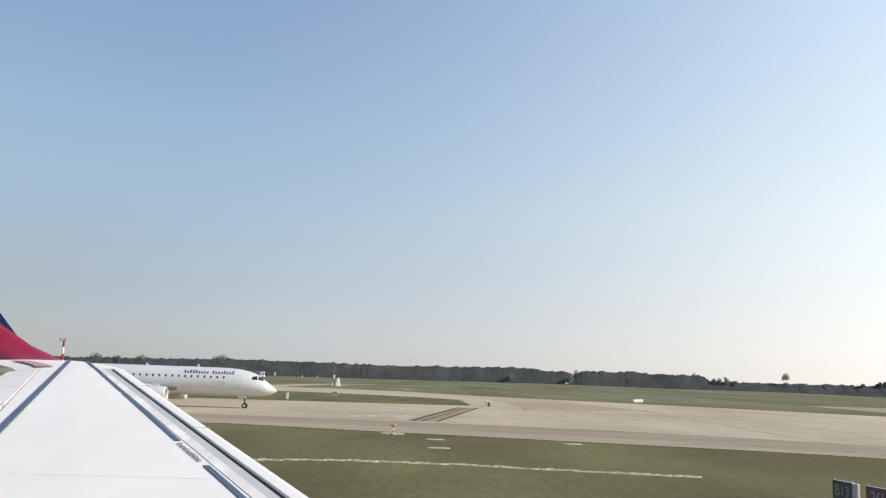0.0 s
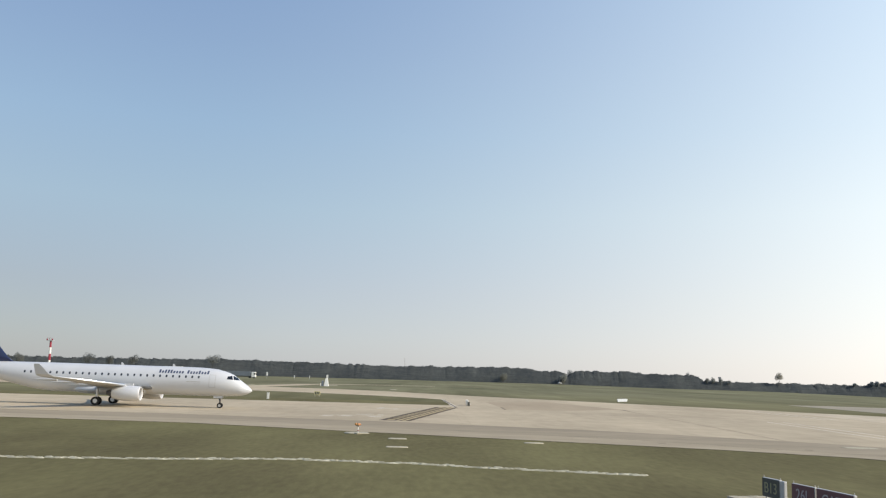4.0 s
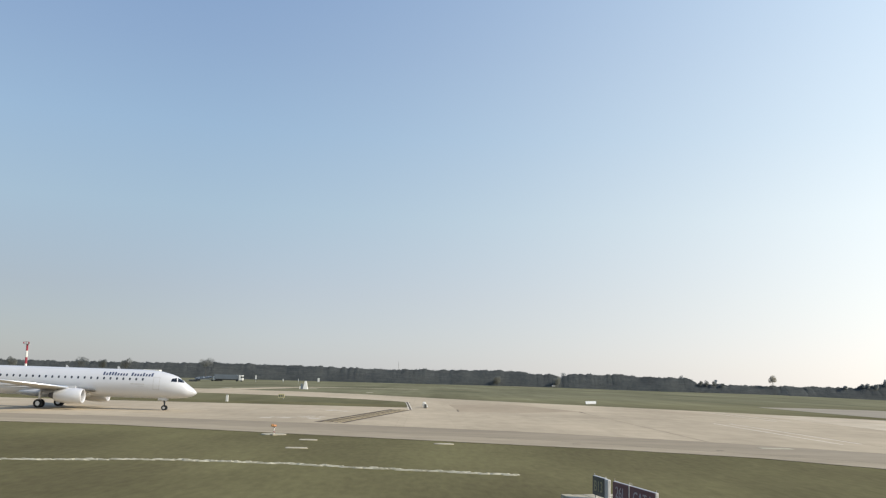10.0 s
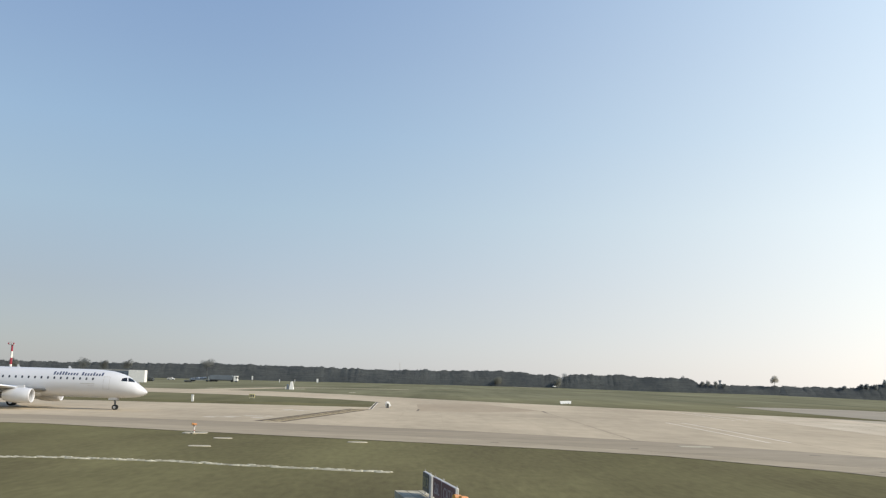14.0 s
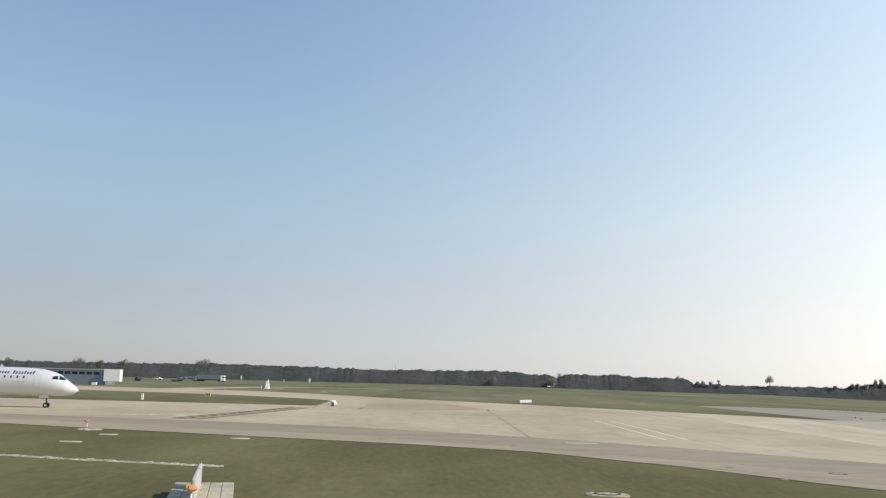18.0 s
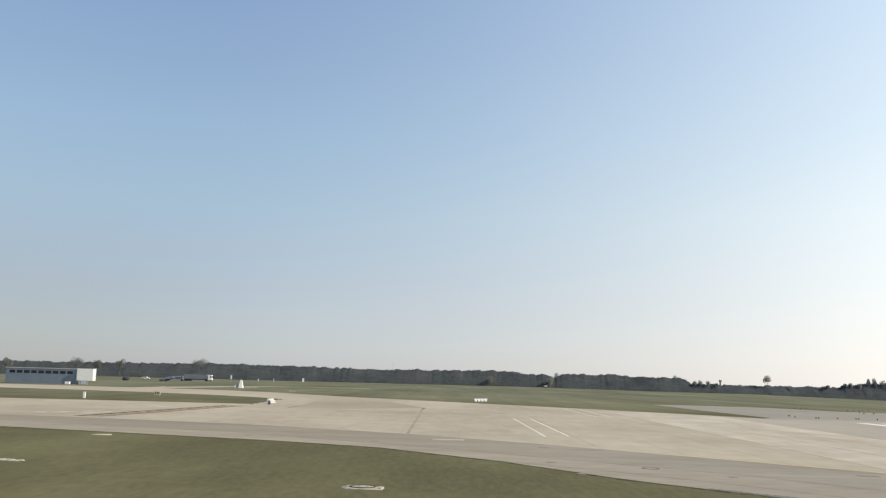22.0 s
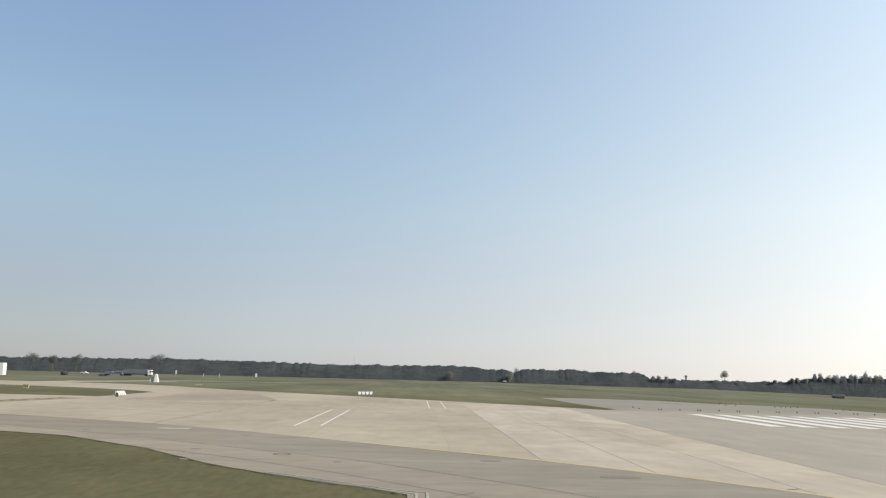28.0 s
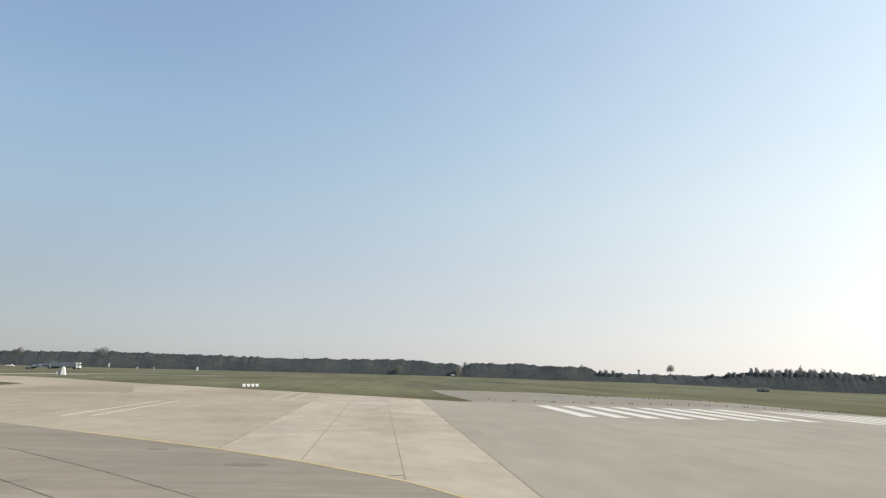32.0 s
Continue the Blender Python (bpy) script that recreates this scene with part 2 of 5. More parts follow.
STRIPE_BLUE = material("slate_blue_walkway_paint", (0.085, 0.115, 0.16), 0.6, vary=0.12, fine=10, coarse=1)
TEXT_GREY = material("worn_grey_stencil_paint", (0.30, 0.31, 0.33), 0.6, vary=0.2, fine=20, coarse=3)
GAP_DARK = material("dark_gap_fill", (0.03, 0.03, 0.035), 0.7, vary=0.2)
RED_PAINT = material("glossy_red_paint", (0.32, 0.02, 0.04), 0.3, vary=0.06, coat=0.3)
NAVY = material("navy_aircraft_paint", (0.012, 0.022, 0.075), 0.3, vary=0.08, coat=0.3)
NAVY_TEXT = material("navy_lettering", (0.06, 0.075, 0.125), 0.5, vary=0.05)
AMBER = material("amber_yellow_paint", (0.62, 0.33, 0.05), 0.45, vary=0.08)
GLASS_DARK = material("dark_window_glass", (0.015, 0.018, 0.022), 0.08, vary=0.1)
METAL = material("bare_aluminium", (0.62, 0.62, 0.62), 0.3, metal=1.0, vary=0.06)
LIP = material("brushed_inlet_metal", (0.62, 0.61, 0.60), 0.6, metal=0.2, vary=0.06)
DARK_METAL = material("dark_engine_metal", (0.10, 0.10, 0.105), 0.5, metal=0.6, vary=0.15)
RUST = material("dull_red_brown_lamp_paint", (0.15, 0.10, 0.08), 0.7, vary=0.2)
RUBBER = material("tyre_rubber", (0.02, 0.02, 0.02), 0.85, vary=0.2)
SIGN_BLACK = material("black_sign_face", (0.075, 0.075, 0.062), 0.5, vary=0.1)
SIGN_RED = material("dark_red_sign_face", (0.15, 0.063, 0.067), 0.5, vary=0.1)
SIGN_GREY = material("galvanised_sign_casing", (0.50, 0.48, 0.44), 0.6, metal=0.1, vary=0.12)
SIGN_YELLOW = material("faded_yellow_lettering", (0.34, 0.31, 0.18), 0.6, vary=0.08)
PLAIN_WHITE = material("weathered_white_paint", (0.83, 0.80, 0.72), 0.55, vary=0.07, fine=12, coarse=1.5)
ORANGE = material("orange_lamp_housing", (0.50, 0.21, 0.07), 0.5, vary=0.1)
GREY_PANEL = material("blue_grey_cladding", (0.17, 0.20, 0.23), 0.6, vary=0.1, fine=5, coarse=0.5)
# dark trailer and tower colour, lightened here to stand for haze
DARK_PANEL = material("hazed_blue_grey_tarpaulin", (0.16, 0.18, 0.195), 0.6, vary=0.1, fine=5, coarse=0.5)
FADED_WHITE = material("faded_white_lettering", (0.42, 0.37, 0.36), 0.6, vary=0.08)
PALE_YELLOW = material("faded_pale_yellow_sign", (0.60, 0.52, 0.27), 0.6, vary=0.1)
STAIN = material("brown_stained_concrete", (0.375, 0.30, 0.205), 0.9, vary=0.12, fine=0.6, coarse=0.1, world_space=True, stretch=(0.9, 0.4, 1), gloss=0.1)
STAIN_DARK = material("brown_joint_stain", (0.355, 0.292, 0.203), 0.9, vary=0.15, fine=1.5, coarse=0.2, world_space=True, gloss=0.1)
JOINT = material("worn_brown_joint_filler", (0.345, 0.272, 0.188), 0.9, vary=0.2, fine=1.5, coarse=0.3, world_space=True, gloss=0.1)
LID = material("pale_cast_concrete_cover", (0.42, 0.37, 0.262), 0.9, vary=0.28, fine=8, coarse=1.0, world_space=True)


# ---- building helpers ----
class Shape:
    """Collects vertices and faces of one mesh."""

    def __init__(self):
        self.v, self.f = [], []

    def add(self, pts, faces):
        k = len(self.v)
        self.v += [tuple(p) for p in pts]
        self.f += [tuple(i + k for i in q) for q in faces]
        return self

    def box(self, x0, x1, y0, y1, z0, z1, m=None):
        p = [(x, y, z) for x in (x0, x1) for y in (y0, y1) for z in (z0, z1)]
        if m:
            p = [m @ Vector(q) for q in p]
        return self.add(p, [(0, 1, 3, 2), (4, 6, 7, 5), (0, 4, 5, 1), (2, 3, 7, 6), (0, 2, 6, 4), (1, 5, 7, 3)])

    def tube(self, a, b, r0, r1=None, n=12, cap=True):
        r1 = r0 if r1 is None else r1
        a, b = Vector(a), Vector(b)
        w = (b - a).normalized()
        u = w.orthogonal().normalized()
        s = w.cross(u)
        ring = lambda c, r: [c + r * (math.cos(6.2832 * i / n) * u + math.sin(6.2832 * i / n) * s) for i in range(n)]
        q = [(i, (i + 1) % n, n + (i + 1) % n, n + i) for i in range(n)]
        if cap:
            q += [tuple(range(n - 1, -1, -1)), tuple(range(n, 2 * n))]
        return self.add(ring(a, r0) + ring(b, r1), q)

    def rings(self, rings, cap=True):
        n = len(rings[0])
        pts = [p for r in rings for p in r]
        q = [(k * n + i, k * n + (i + 1) % n, (k + 1) * n + (i + 1) % n, (k + 1) * n + i) for k in range(len(rings) - 1) for i in range(n)]
        if cap:
            q += [tuple(range(n - 1, -1, -1)), tuple((len(rings) - 1) * n + i for i in range(n))]
        return self.add(pts, q)

    def sheet(self, rows):
        n = len(rows[0])
        pts = [p for r in rows for p in r]
        return self.add(pts, [(k * n + i, k * n + i + 1, (k + 1) * n + i + 1, (k + 1) * n + i) for k in range(len(rows) - 1) for i in range(n - 1)])

    def slab(self, outline, z0, z1):
        """An upright prism on a plan outline, counter-clockwise."""
        n = len(outline)
        return self.add([(x, y, z0) for x, y in outline] + [(x, y, z1) for x, y in outline],
                        [tuple(range(n - 1, -1, -1)), tuple(range(n, 2 * n))] + [(i, (i + 1) % n, n + (i + 1) % n, n + i) for i in range(n)])

    def mesh(self, name, mat, smooth=False):
        me = bpy.data.meshes.new(name)
        me.from_pydata(self.v, [], self.f)
        bm = bmesh.new()
        bm.from_mesh(me)
        if len(bm.faces) < 40000:
            bmesh.ops.recalc_face_normals(bm, faces=bm.faces)
        bm.to_mesh(me)
        bm.free()
        if mat:
            me.materials.append(mat)
        if smooth:
            me.shade_smooth()
        return me


def part(name, shape, mat, parent=None, label="", smooth=False):
    ob = new(name, shape.mesh(name, mat, smooth) if isinstance(shape, Shape) else shape)
    if parent:
        ob.parent = parent
    if label:
        tagged(ob, label)
    return ob


def bevel(ob, w=0.02, seg=2):
    md = ob.modifiers.new("edges", "BEVEL")
    md.width, md.segments, md.limit_method = w, seg, "ANGLE"
    return ob


def thing(name, label, category, x, y, z=0.0, turn=0.0, group=""):
    ob = new(name)
    ob.empty_display_size = 0.3
    ob.matrix_world = pose(x, y, z, 0, 0, turn)
    return tagged(ob, label, category, group)


def lettering(text, size, mat, parent, m, name="lettering"):
    cu = bpy.data.curves.new(name, "FONT")
    cu.body, cu.size, cu.extrude = text, size, 0.004
    cu.align_x = "CENTER"
    tmp = new(name, cu)
    me = bpy.data.meshes.new_from_object(tmp)
    bpy.data.objects.remove(tmp)
    me.materials.append(mat)
    ob = new(name, me)
    ob.parent = parent
    ob.matrix_local = m
    return ob


def along(pts, x):
    """Height of a plan curve, given by points in order of x, at x."""
    return float(np.interp(x, [p[0] for p in pts], [p[1] for p in pts]))


def ease(v, a, b):
    k = max(0.0, min(1.0, (v - a) / (b - a)))
    return k * k * (3 - 2 * k)


def cross_fall(x):
    """The runway is crowned: it falls away beyond its centre line, at a slope fitted to the camera's view."""
    return -0.029 * max(0.0, min(x, 62.0) - 30.0)


def land(y, x=0.0):
    """The level of the ground: flat round the runway, then falling slowly, with a hollow towards the east, both shaped
    to fit the camera's view.
    """
    return cross_fall(x) * ease(y, 330, 130) - 0.0045 * max(0.0, min(y, 1150.0) - 150.0) - 3.7 * ease(x / (max(y, 0.0) + 98.0), 0.22, 0.56) * ease(y, 130, 330) - 1.7 * ease(x / (max(y, 0.0) + 98.0), 0.03, 0.2) * ease(y, 500, 980)


# ---- ground ----
ground = Shape()
ys = [-3000, -400, -150, 0, 60, 108] + list(range(130, 340, 15)) + list(range(370, 1050, 40)) + [1150, 1500, 4000]
xs = [-3000, -1200, -600, -300, -100] + [0, 20, 30, 40, 50, 62] + list(range(80, 640, 20)) + [900, 1200, 3000]
ground.sheet([[(x, y, land(y, x)) for x in xs] for y in ys])
land_sheet = part("ground", ground, GRASS)
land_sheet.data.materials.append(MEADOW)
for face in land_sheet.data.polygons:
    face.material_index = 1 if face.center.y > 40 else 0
tagged(land_sheet, "mown olive-green airfield grass, dry in places", "grass", kind="structure")

# plan curves
CONCRETE_NEAR = [(-210, 3), (-115, -2), (-92, -6.5), (-75, -11.5), (-60, -20), (-50, -28), (-40, -37.5), (-30, -47), (-22.5, -56), (-18.8, -63), (-14, -75), (-10.2, -88)]
GRASS_NEAR = [(-210, -9), (-112, -16), (-96, -22), (-83, -26.5), (-70, -31), (-62, -35), (-54, -43.5), (-48.5, -51.5), (-44.5, -55.8), (-39, -60.9), (-38.5, -61.5), (-38.3, -84.2), (-17, -84.2)]
SEAM = [(-210, -4), (-112, -10), (-75, -22.5), (-57, -35), (-49, -41.8), (-41.4, -47.9), (-33.6, -57.6), (-26, -68), (-17, -80)]
SEAM_LOW = [(-57, -40.6), (-55, -42.3), (-48.8, -47.4), (-42.2, -54), (-36.5, -61), (-33, -65.5)]
WEDGE_LOW = [(-210, 44), (-117, 45.3), (-102.6, 45.4), (-95.6, 45.1), (-87.4, 45.4)]
WEDGE_HIGH = [(-210, 128), (-127, 107), (-120, 104), (-108.7, 97.5), (-98.7, 90), (-91.6, 82), (-87.4, 75.5)]
FAR_EDGE = [(-210, 168), (-136, 153), (-118, 149), (-101, 137), (-88, 119), (-79.8, 109), (-56, 86), (-40, 70.5), (-20, 50), (-10.2, 38.5)]


# asphalt shoulder round the concrete, in lanes along the curve
shoulder = tagged(new("pavement_shoulder"), "worn brown-grey asphalt taxiway shoulder with tarred seams", "pavement", kind="structure")


def lane(low, high, mat, rag=0.0, over=0.0, x0=-210, x1=-17):
    """A strip of asphalt between two plan curves, with its edges."""
    up = [x * 0.5 for x in range(2 * x0, 2 * x1 + 1)]
    lo = [(x, along(low, x) + rag * noise.noise((x * 0.9, 0, 3))) for x in up]
    hi = [(x, along(high, x) + over) for x in up]
    s, n = Shape(), len(up)
    pts = [(x, y, z) for z in (-0.05, 0.025) for x, y in lo] + [(x, y, z) for z in (-0.05, 0.025) for x, y in hi]
    s.add(pts, [(n + i, n + i + 1, 3 * n + i + 1, 3 * n + i) for i in range(n - 1)] + [(i, i + 1, n + i + 1, n + i) for i in range(n - 1)])
    return part("asphalt_lane", s, mat, shoulder)


lane(GRASS_NEAR, SEAM, ASPHALT, rag=0.22)
lane(SEAM, CONCRETE_NEAR, DARK_ASPHALT, over=0.9)

# double kerb round the corner of the grass strip
kerb = tagged(new("kerb"), "pale double concrete kerb at the corner of the grass", "kerb", kind="structure")
for off in (0.12, 0.55):
    line = [(-45.2, -55.1 + off), (-43.5, -56.6 + off), (-42, -58.0 + off), (-40.5, -59.4 + off), (-39.0, -60.8 + off), (-38.25 + off, -61.45 + off)] + [(-38.25 + off, -61.6 - 1.5 * k) for k in range(1, 9)]
    for (x0, y0), (x1, y1) in zip(line, line[1:]):
        v = Vector((x1 - x0, y1 - y0, 0))
        m = Matrix.Translation((x0, y0, 0)) @ Matrix.Rotation(math.atan2(v.y, v.x), 4, "Z")
        part("kerb_stone", Shape().box(0.015, v.length - 0.015, -0.055, 0.055, -0.05, 0.045, m), LID, kerb)

# runway, with its paved strip before the threshold
def fallen(outline, z0, z1):
    """A slab on a plan outline that follows the cross fall."""
    s = Shape().slab(outline, z0, z1)
    s.v = [(x, y, z + cross_fall(x)) for x, y, z in s.v]
    return s


runway = tagged(part("runway", Shape().rings([[(x, y, z + cross_fall(x)) for x, z in ((-10.2, 0.02), (30, 0.02), (54, 0.02), (54, -0.2), (30, -0.2), (-10.2, -0.2))] for y in (-260, 37)]), OLD_CONCRETE),
                "grey grooved concrete runway end with a worn surface", "runway", kind="structure")
for outline in ([(-10.2, 37), (30, 37), (30, 84), (24, 86.5), (18.7, 95), (14, 103.5), (5, 106.5), (-4, 108), (-10.6, 106), (-9.6, 70), (-7.6, 41.0), (-10.2, 38.0)], [(30, 37), (54, 37), (51.8, 52), (50.6, 66), (49, 79), (45, 86), (38, 85.5), (30, 84)]):
    tagged(part("paved_strip", fallen(outline, -0.2, 0.02), STRIP), "darker grey paved strip before the runway threshold", "pavement", kind="structure")
for i in range(14):
    x = 3.6 * i + (3.6 if i > 7 else 0)
    part("threshold_stripe", fallen([(x, 0), (x + 1.8, 0), (x + 1.8, 30), (x, 30)], 0.02, 0.026), MARK_WHITE, runway)

# our own taxiway under the camera
tagged(part("taxiway", Shape().slab([(-260, -112), (-10.2, -112), (-10.2, -84.2), (-260, -84.2)], -0.05, 0.02), ASPHALT), "grey asphalt taxiway beside the grass strip", "taxiway", kind="structure")

# service road behind the far taxiway
ROAD = [(-140, 150), (-137, 200), (-135, 245), (-128, 268), (-118, 284), (-100, 292), (-88, 294)]
s = Shape()
for (x0, y0), (x1, y1) in zip(ROAD, ROAD[1:]):
    d = Vector((x1 - x0, y1 - y0, 0)).normalized()
    nrm = Vector((-d.y, d.x, 0)) * 4.5
    a, b = Vector((x0, y0, 0)), Vector((x1, y1, 0))
    q = [a - nrm, b - nrm, b + nrm, a + nrm]
    s.add([(p.x, p.y, land(p.y) + 0.02) for p in q], [(0, 1, 2, 3)])
tagged(part("service_road", s, CONCRETE), "narrow pale concrete service road across the field", "road", kind="structure")


# ---- large trees and woods ----
def blob(s, c, r, k=0, squash=0.85, n=8, m=5, rough=0.14):
    """A rough lump of foliage."""
    rings = []
    for j in range(m + 1):
        a = math.pi * (0.04 + 0.92 * j / m)
        ring = []
        for i in range(n):
            b = 6.2832 * (i + 0.5 * (j % 2)) / n
            p = Vector((math.sin(a) * math.cos(b), math.sin(a) * math.sin(b), math.cos(a) * squash))
            ring.append(Vector(c) + p * r * random.uniform(1 - rough, 1 + rough))
        rings.append(ring)
    s.rings(rings)


def leaves(s, c, r, rz, count, size):
    """Small leaf clumps, spread through and round an egg of half-width r and half-height rz."""
    for _ in range(count):
        d = Vector((random.gauss(0, 1), random.gauss(0, 1), random.gauss(0, 1))).normalized()
        k = 0.6 + 0.45 * random.random()
        p = Vector(c) + Vector((d.x * r, d.y * r, d.z * rz)) * k
        u = Vector((random.gauss(0, 1), random.gauss(0, 1), random.gauss(0, 1))).normalized()
        w = u.orthogonal().normalized()
        a, b = u * size * random.uniform(0.5, 1.1), w * size * random.uniform(0.5, 1.1)
        s.add([p - a, p - b * 0.8, p + a, p + b], [(0, 1, 2, 3)])


WOOD_TOP = [(-760, 11), (-538, 12), (-470, 12.4), (-400, 13), (-305, 15.2), (-230, 13.8), (-134, 12.1), (-58, 13.4), (10, 14.6), (42, 12.2), (54, 11.4), (64, 12.6), (74, 9.6), (79, 7.0), (82, 8.6), (86, 11.4), (92, 12.2), (112, 12.8), (153, 12.6), (174, 11.2), (191, 11.5), (216, 11.6), (231, 11.2)]
WOOD_TOP += [(237, 9.6), (242, 6.0), (256, 5.0), (270, 4.8), (285, 3.9), (306, 4.3), (520, 4.6)]
# plan of the wood's edges: the long belt with its low hedge, and a nearer stand in the east, run straight so that its
# front is lit
WOOD_EDGE = [(-765, 986), (520, 986)]
EAST_EDGE = [(192, 592), (480, 592)]
EAST_TOP = [(190, 4.4), (209, 4.1), (220, 3.6), (230, 3.1), (238, 4.2), (245, 4.6), (252, 6.3), (262, 7.0), (271, 8.2), (282, 8.2), (295, 8.7), (304, 7.6), (315, 9.4), (324, 8.5), (331, 9.4), (340, 9.3), (357, 8.0), (376, 8.0), (480, 9.2)]


def edge_points(line, low, high):
    """Places along a plan line at uneven steps, each with the way that points away from the airfield."""
    out, left = [], 0.0
    for (x0, y0), (x1, y1) in zip(line, line[1:]):
        d = Vector((x1 - x0, y1 - y0))
        span, d = d.length, d.normalized()
        while left < span:
            out.append((x0 + d.x * left, y0 + d.y * left, -d.y, d.x))
            left += random.uniform(low, high)
        left -= span
    return out


def wood_top(x, y):
    return along(WOOD_TOP, x) if y > 980 else along(EAST_TOP, x) + 0.4


def quads(name, co, mat):
    """One mesh of loose four-cornered leaves from an array of corners."""
    me = bpy.data.meshes.new(name)
    n = len(co)
    me.vertices.add(4 * n)
    me.vertices.foreach_set("co", co.astype(np.float32).ravel())
    me.loops.add(4 * n)
    me.loops.foreach_set("vertex_index", np.arange(4 * n, dtype=np.int32))
    me.polygons.add(n)
    me.polygons.foreach_set("loop_start", np.arange(0, 4 * n, 4, dtype=np.int32))
    me.update(calc_edges=True)
    me.materials.append(mat)
    return me


rng = np.random.default_rng(5)
# the closed front of the wood: crowns side by side, leant back to even out their shading, with leaf clumps along the
# skyline
spots, run, front, fronts = [], 0.0, Shape(), []
crowns, at = [], -5.0
while at < 2200:
    crowns.append((at, rng.uniform(2.8, 4.6), rng.uniform(-0.9, 0.9)))
    at += rng.uniform(4.2, 7.4)
centres = np.array([c[0] for c in crowns])
for edge in (WOOD_EDGE, EAST_EDGE):
    columns = []
    for x, y, nx, ny in edge_points(edge, 1.0, 1.0):
        g, run = land(y, x), run + 1.0
        near_one = np.argsort(np.abs(centres - run))[:3]
        dome = max(crowns[k][2] + 1.5 * math.sqrt(max(0.0, 1 - ((run - crowns[k][0]) / crowns[k][1]) ** 2)) for k in near_one)
        H = wood_top(x, y) + dome - 1.0 + 0.7 * noise.noise((x * 0.045, y * 0.045, 7.0)) + 0.25 * noise.noise((run * 0.9, 0, 5))
        col = []
        for k in range(15):
            f = k / 14
            out = 0.12 * noise.noise((run * 0.12, f * 2, 0)) + 0.04 * noise.noise((run * 0.8, f * 9, 0))
            b = 12.0 * f ** 1.2 - out
            col.append(Vector((x + nx * b, y + ny * b, g - 0.4 + (H - g) * (1 - (1 - f) ** 1.15))))
            if k > 11 and rng.uniform() < 0.85:
                spots.append(col[-1])
        col += [Vector((x + nx * q, y + ny * q, H - d)) for q, d in ((13.5, 0.8), (16.0, 2.5), (19.0, 6.0))]
        columns.append(col)
    front.sheet(columns)
    fronts.append(np.array([[tuple(p) for p in col[:15]] for col in columns]))
for q in spots:
    for _ in range(2):
        c = q + Vector(rng.normal(size=3) * 0.45)
        u = Vector(rng.normal(size=3)).normalized()
        w = u.orthogonal().normalized() * rng.uniform(0.2, 0.45)
        u = u * rng.uniform(0.25, 0.5)
        front.add([c - u, c - w * 0.8, c + u, c + w], [(0, 1, 2, 3)])
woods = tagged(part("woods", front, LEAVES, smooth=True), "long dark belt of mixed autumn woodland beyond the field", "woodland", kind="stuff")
clumps = []
for grid, n, size in ((fronts[0], 52000, 0.72), (fronts[1], 20000, 0.46)):
    i, f = rng.integers(0, len(grid) - 1, n), rng.uniform(0, 13.99, n)
    k, f = f.astype(int), (f % 1.0)[:, None]
    c = grid[i, k] * (1 - f) + grid[i, k + 1] * f + rng.normal(size=(n, 3)) * (0.5, 0.05, 0.3) * size + (0, -0.06, 0)
    # clumps lie nearly flat on the front, softening its shade as haze would
    face = np.array((0.15, -0.72, 0.66)) + rng.normal(size=(n, 3)) * 0.09
    u = np.cross(face, rng.normal(size=(n, 3)))
    u /= np.linalg.norm(u, axis=1)[:, None]
    w = np.cross(face, u)
    w /= np.linalg.norm(w, axis=1)[:, None]
    u, w = u * rng.uniform(0.6, 1.3, (n, 1)) * size, w * rng.uniform(0.6, 1.3, (n, 1)) * size
    clumps.append(np.stack([c - u, c - w * 0.8, c + u, c + w], axis=1))
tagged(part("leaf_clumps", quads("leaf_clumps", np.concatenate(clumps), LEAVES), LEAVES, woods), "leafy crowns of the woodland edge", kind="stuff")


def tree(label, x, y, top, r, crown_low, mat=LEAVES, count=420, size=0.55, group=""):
    """A standard tree: tapered trunk, limbs, an open crown of leaf clumps."""
    t = thing("tree", label, "tree", x, y, land(y, x), random.uniform(0, 360), group)
    h = top - land(y, x)
    s = Shape().tube((0, 0, -0.3), (0.2, 0.1, h * 0.7), 0.42, 0.16, 9)
    for k in range(7):
        a, z = k * 2.4, h * (0.35 + 0.06 * k)
        s.tube((0.1, 0.05, z), (math.cos(a) * r * 0.75, math.sin(a) * r * 0.75, min(z + r * 0.7, h * 0.94)), 0.14, 0.04, 6)
    part("trunk", s, BARK, t)
    c = Shape()
    for k in range(9):
        a = k * 2.4
        q = 0.55 if k else 0.0
        cz = crown_low + (h - crown_low) * (0.25 + 0.5 * random.random()) if k else (crown_low + h) / 2
        p = (math.cos(a) * r * q, math.sin(a) * r * q, cz)
        leaves(c, p, r * 0.6, (h - crown_low) * 0.36, count // 9, size)
        if mat is LEAVES:
            blob(c, p, r * 0.36, 0)
    part("crown", c, mat, t)
    return t


tree("lone tree with a mushroom-shaped yellowing crown above the hedge line", 332, 993, 17.2, 4.4, 14.6, YELLOW_LEAVES, 1300, 0.45)
tree("broad pale autumn tree standing above the woodland edge", -338, 960, 19.0, 7.5, 13.5, PALE_LEAVES, 2000, 0.42)
for tx, tp, tr in ((-481, 16.8, 8.0), (-457, 14.8, 4.5), (-430, 16.2, 6.0), (-560, 15.5, 5.0)):
    tree("thin half-bare pale tree above the distant wood", tx, 960, tp, tr, 9.0, PALE_LEAVES, 1700, 0.5, "pale trees")
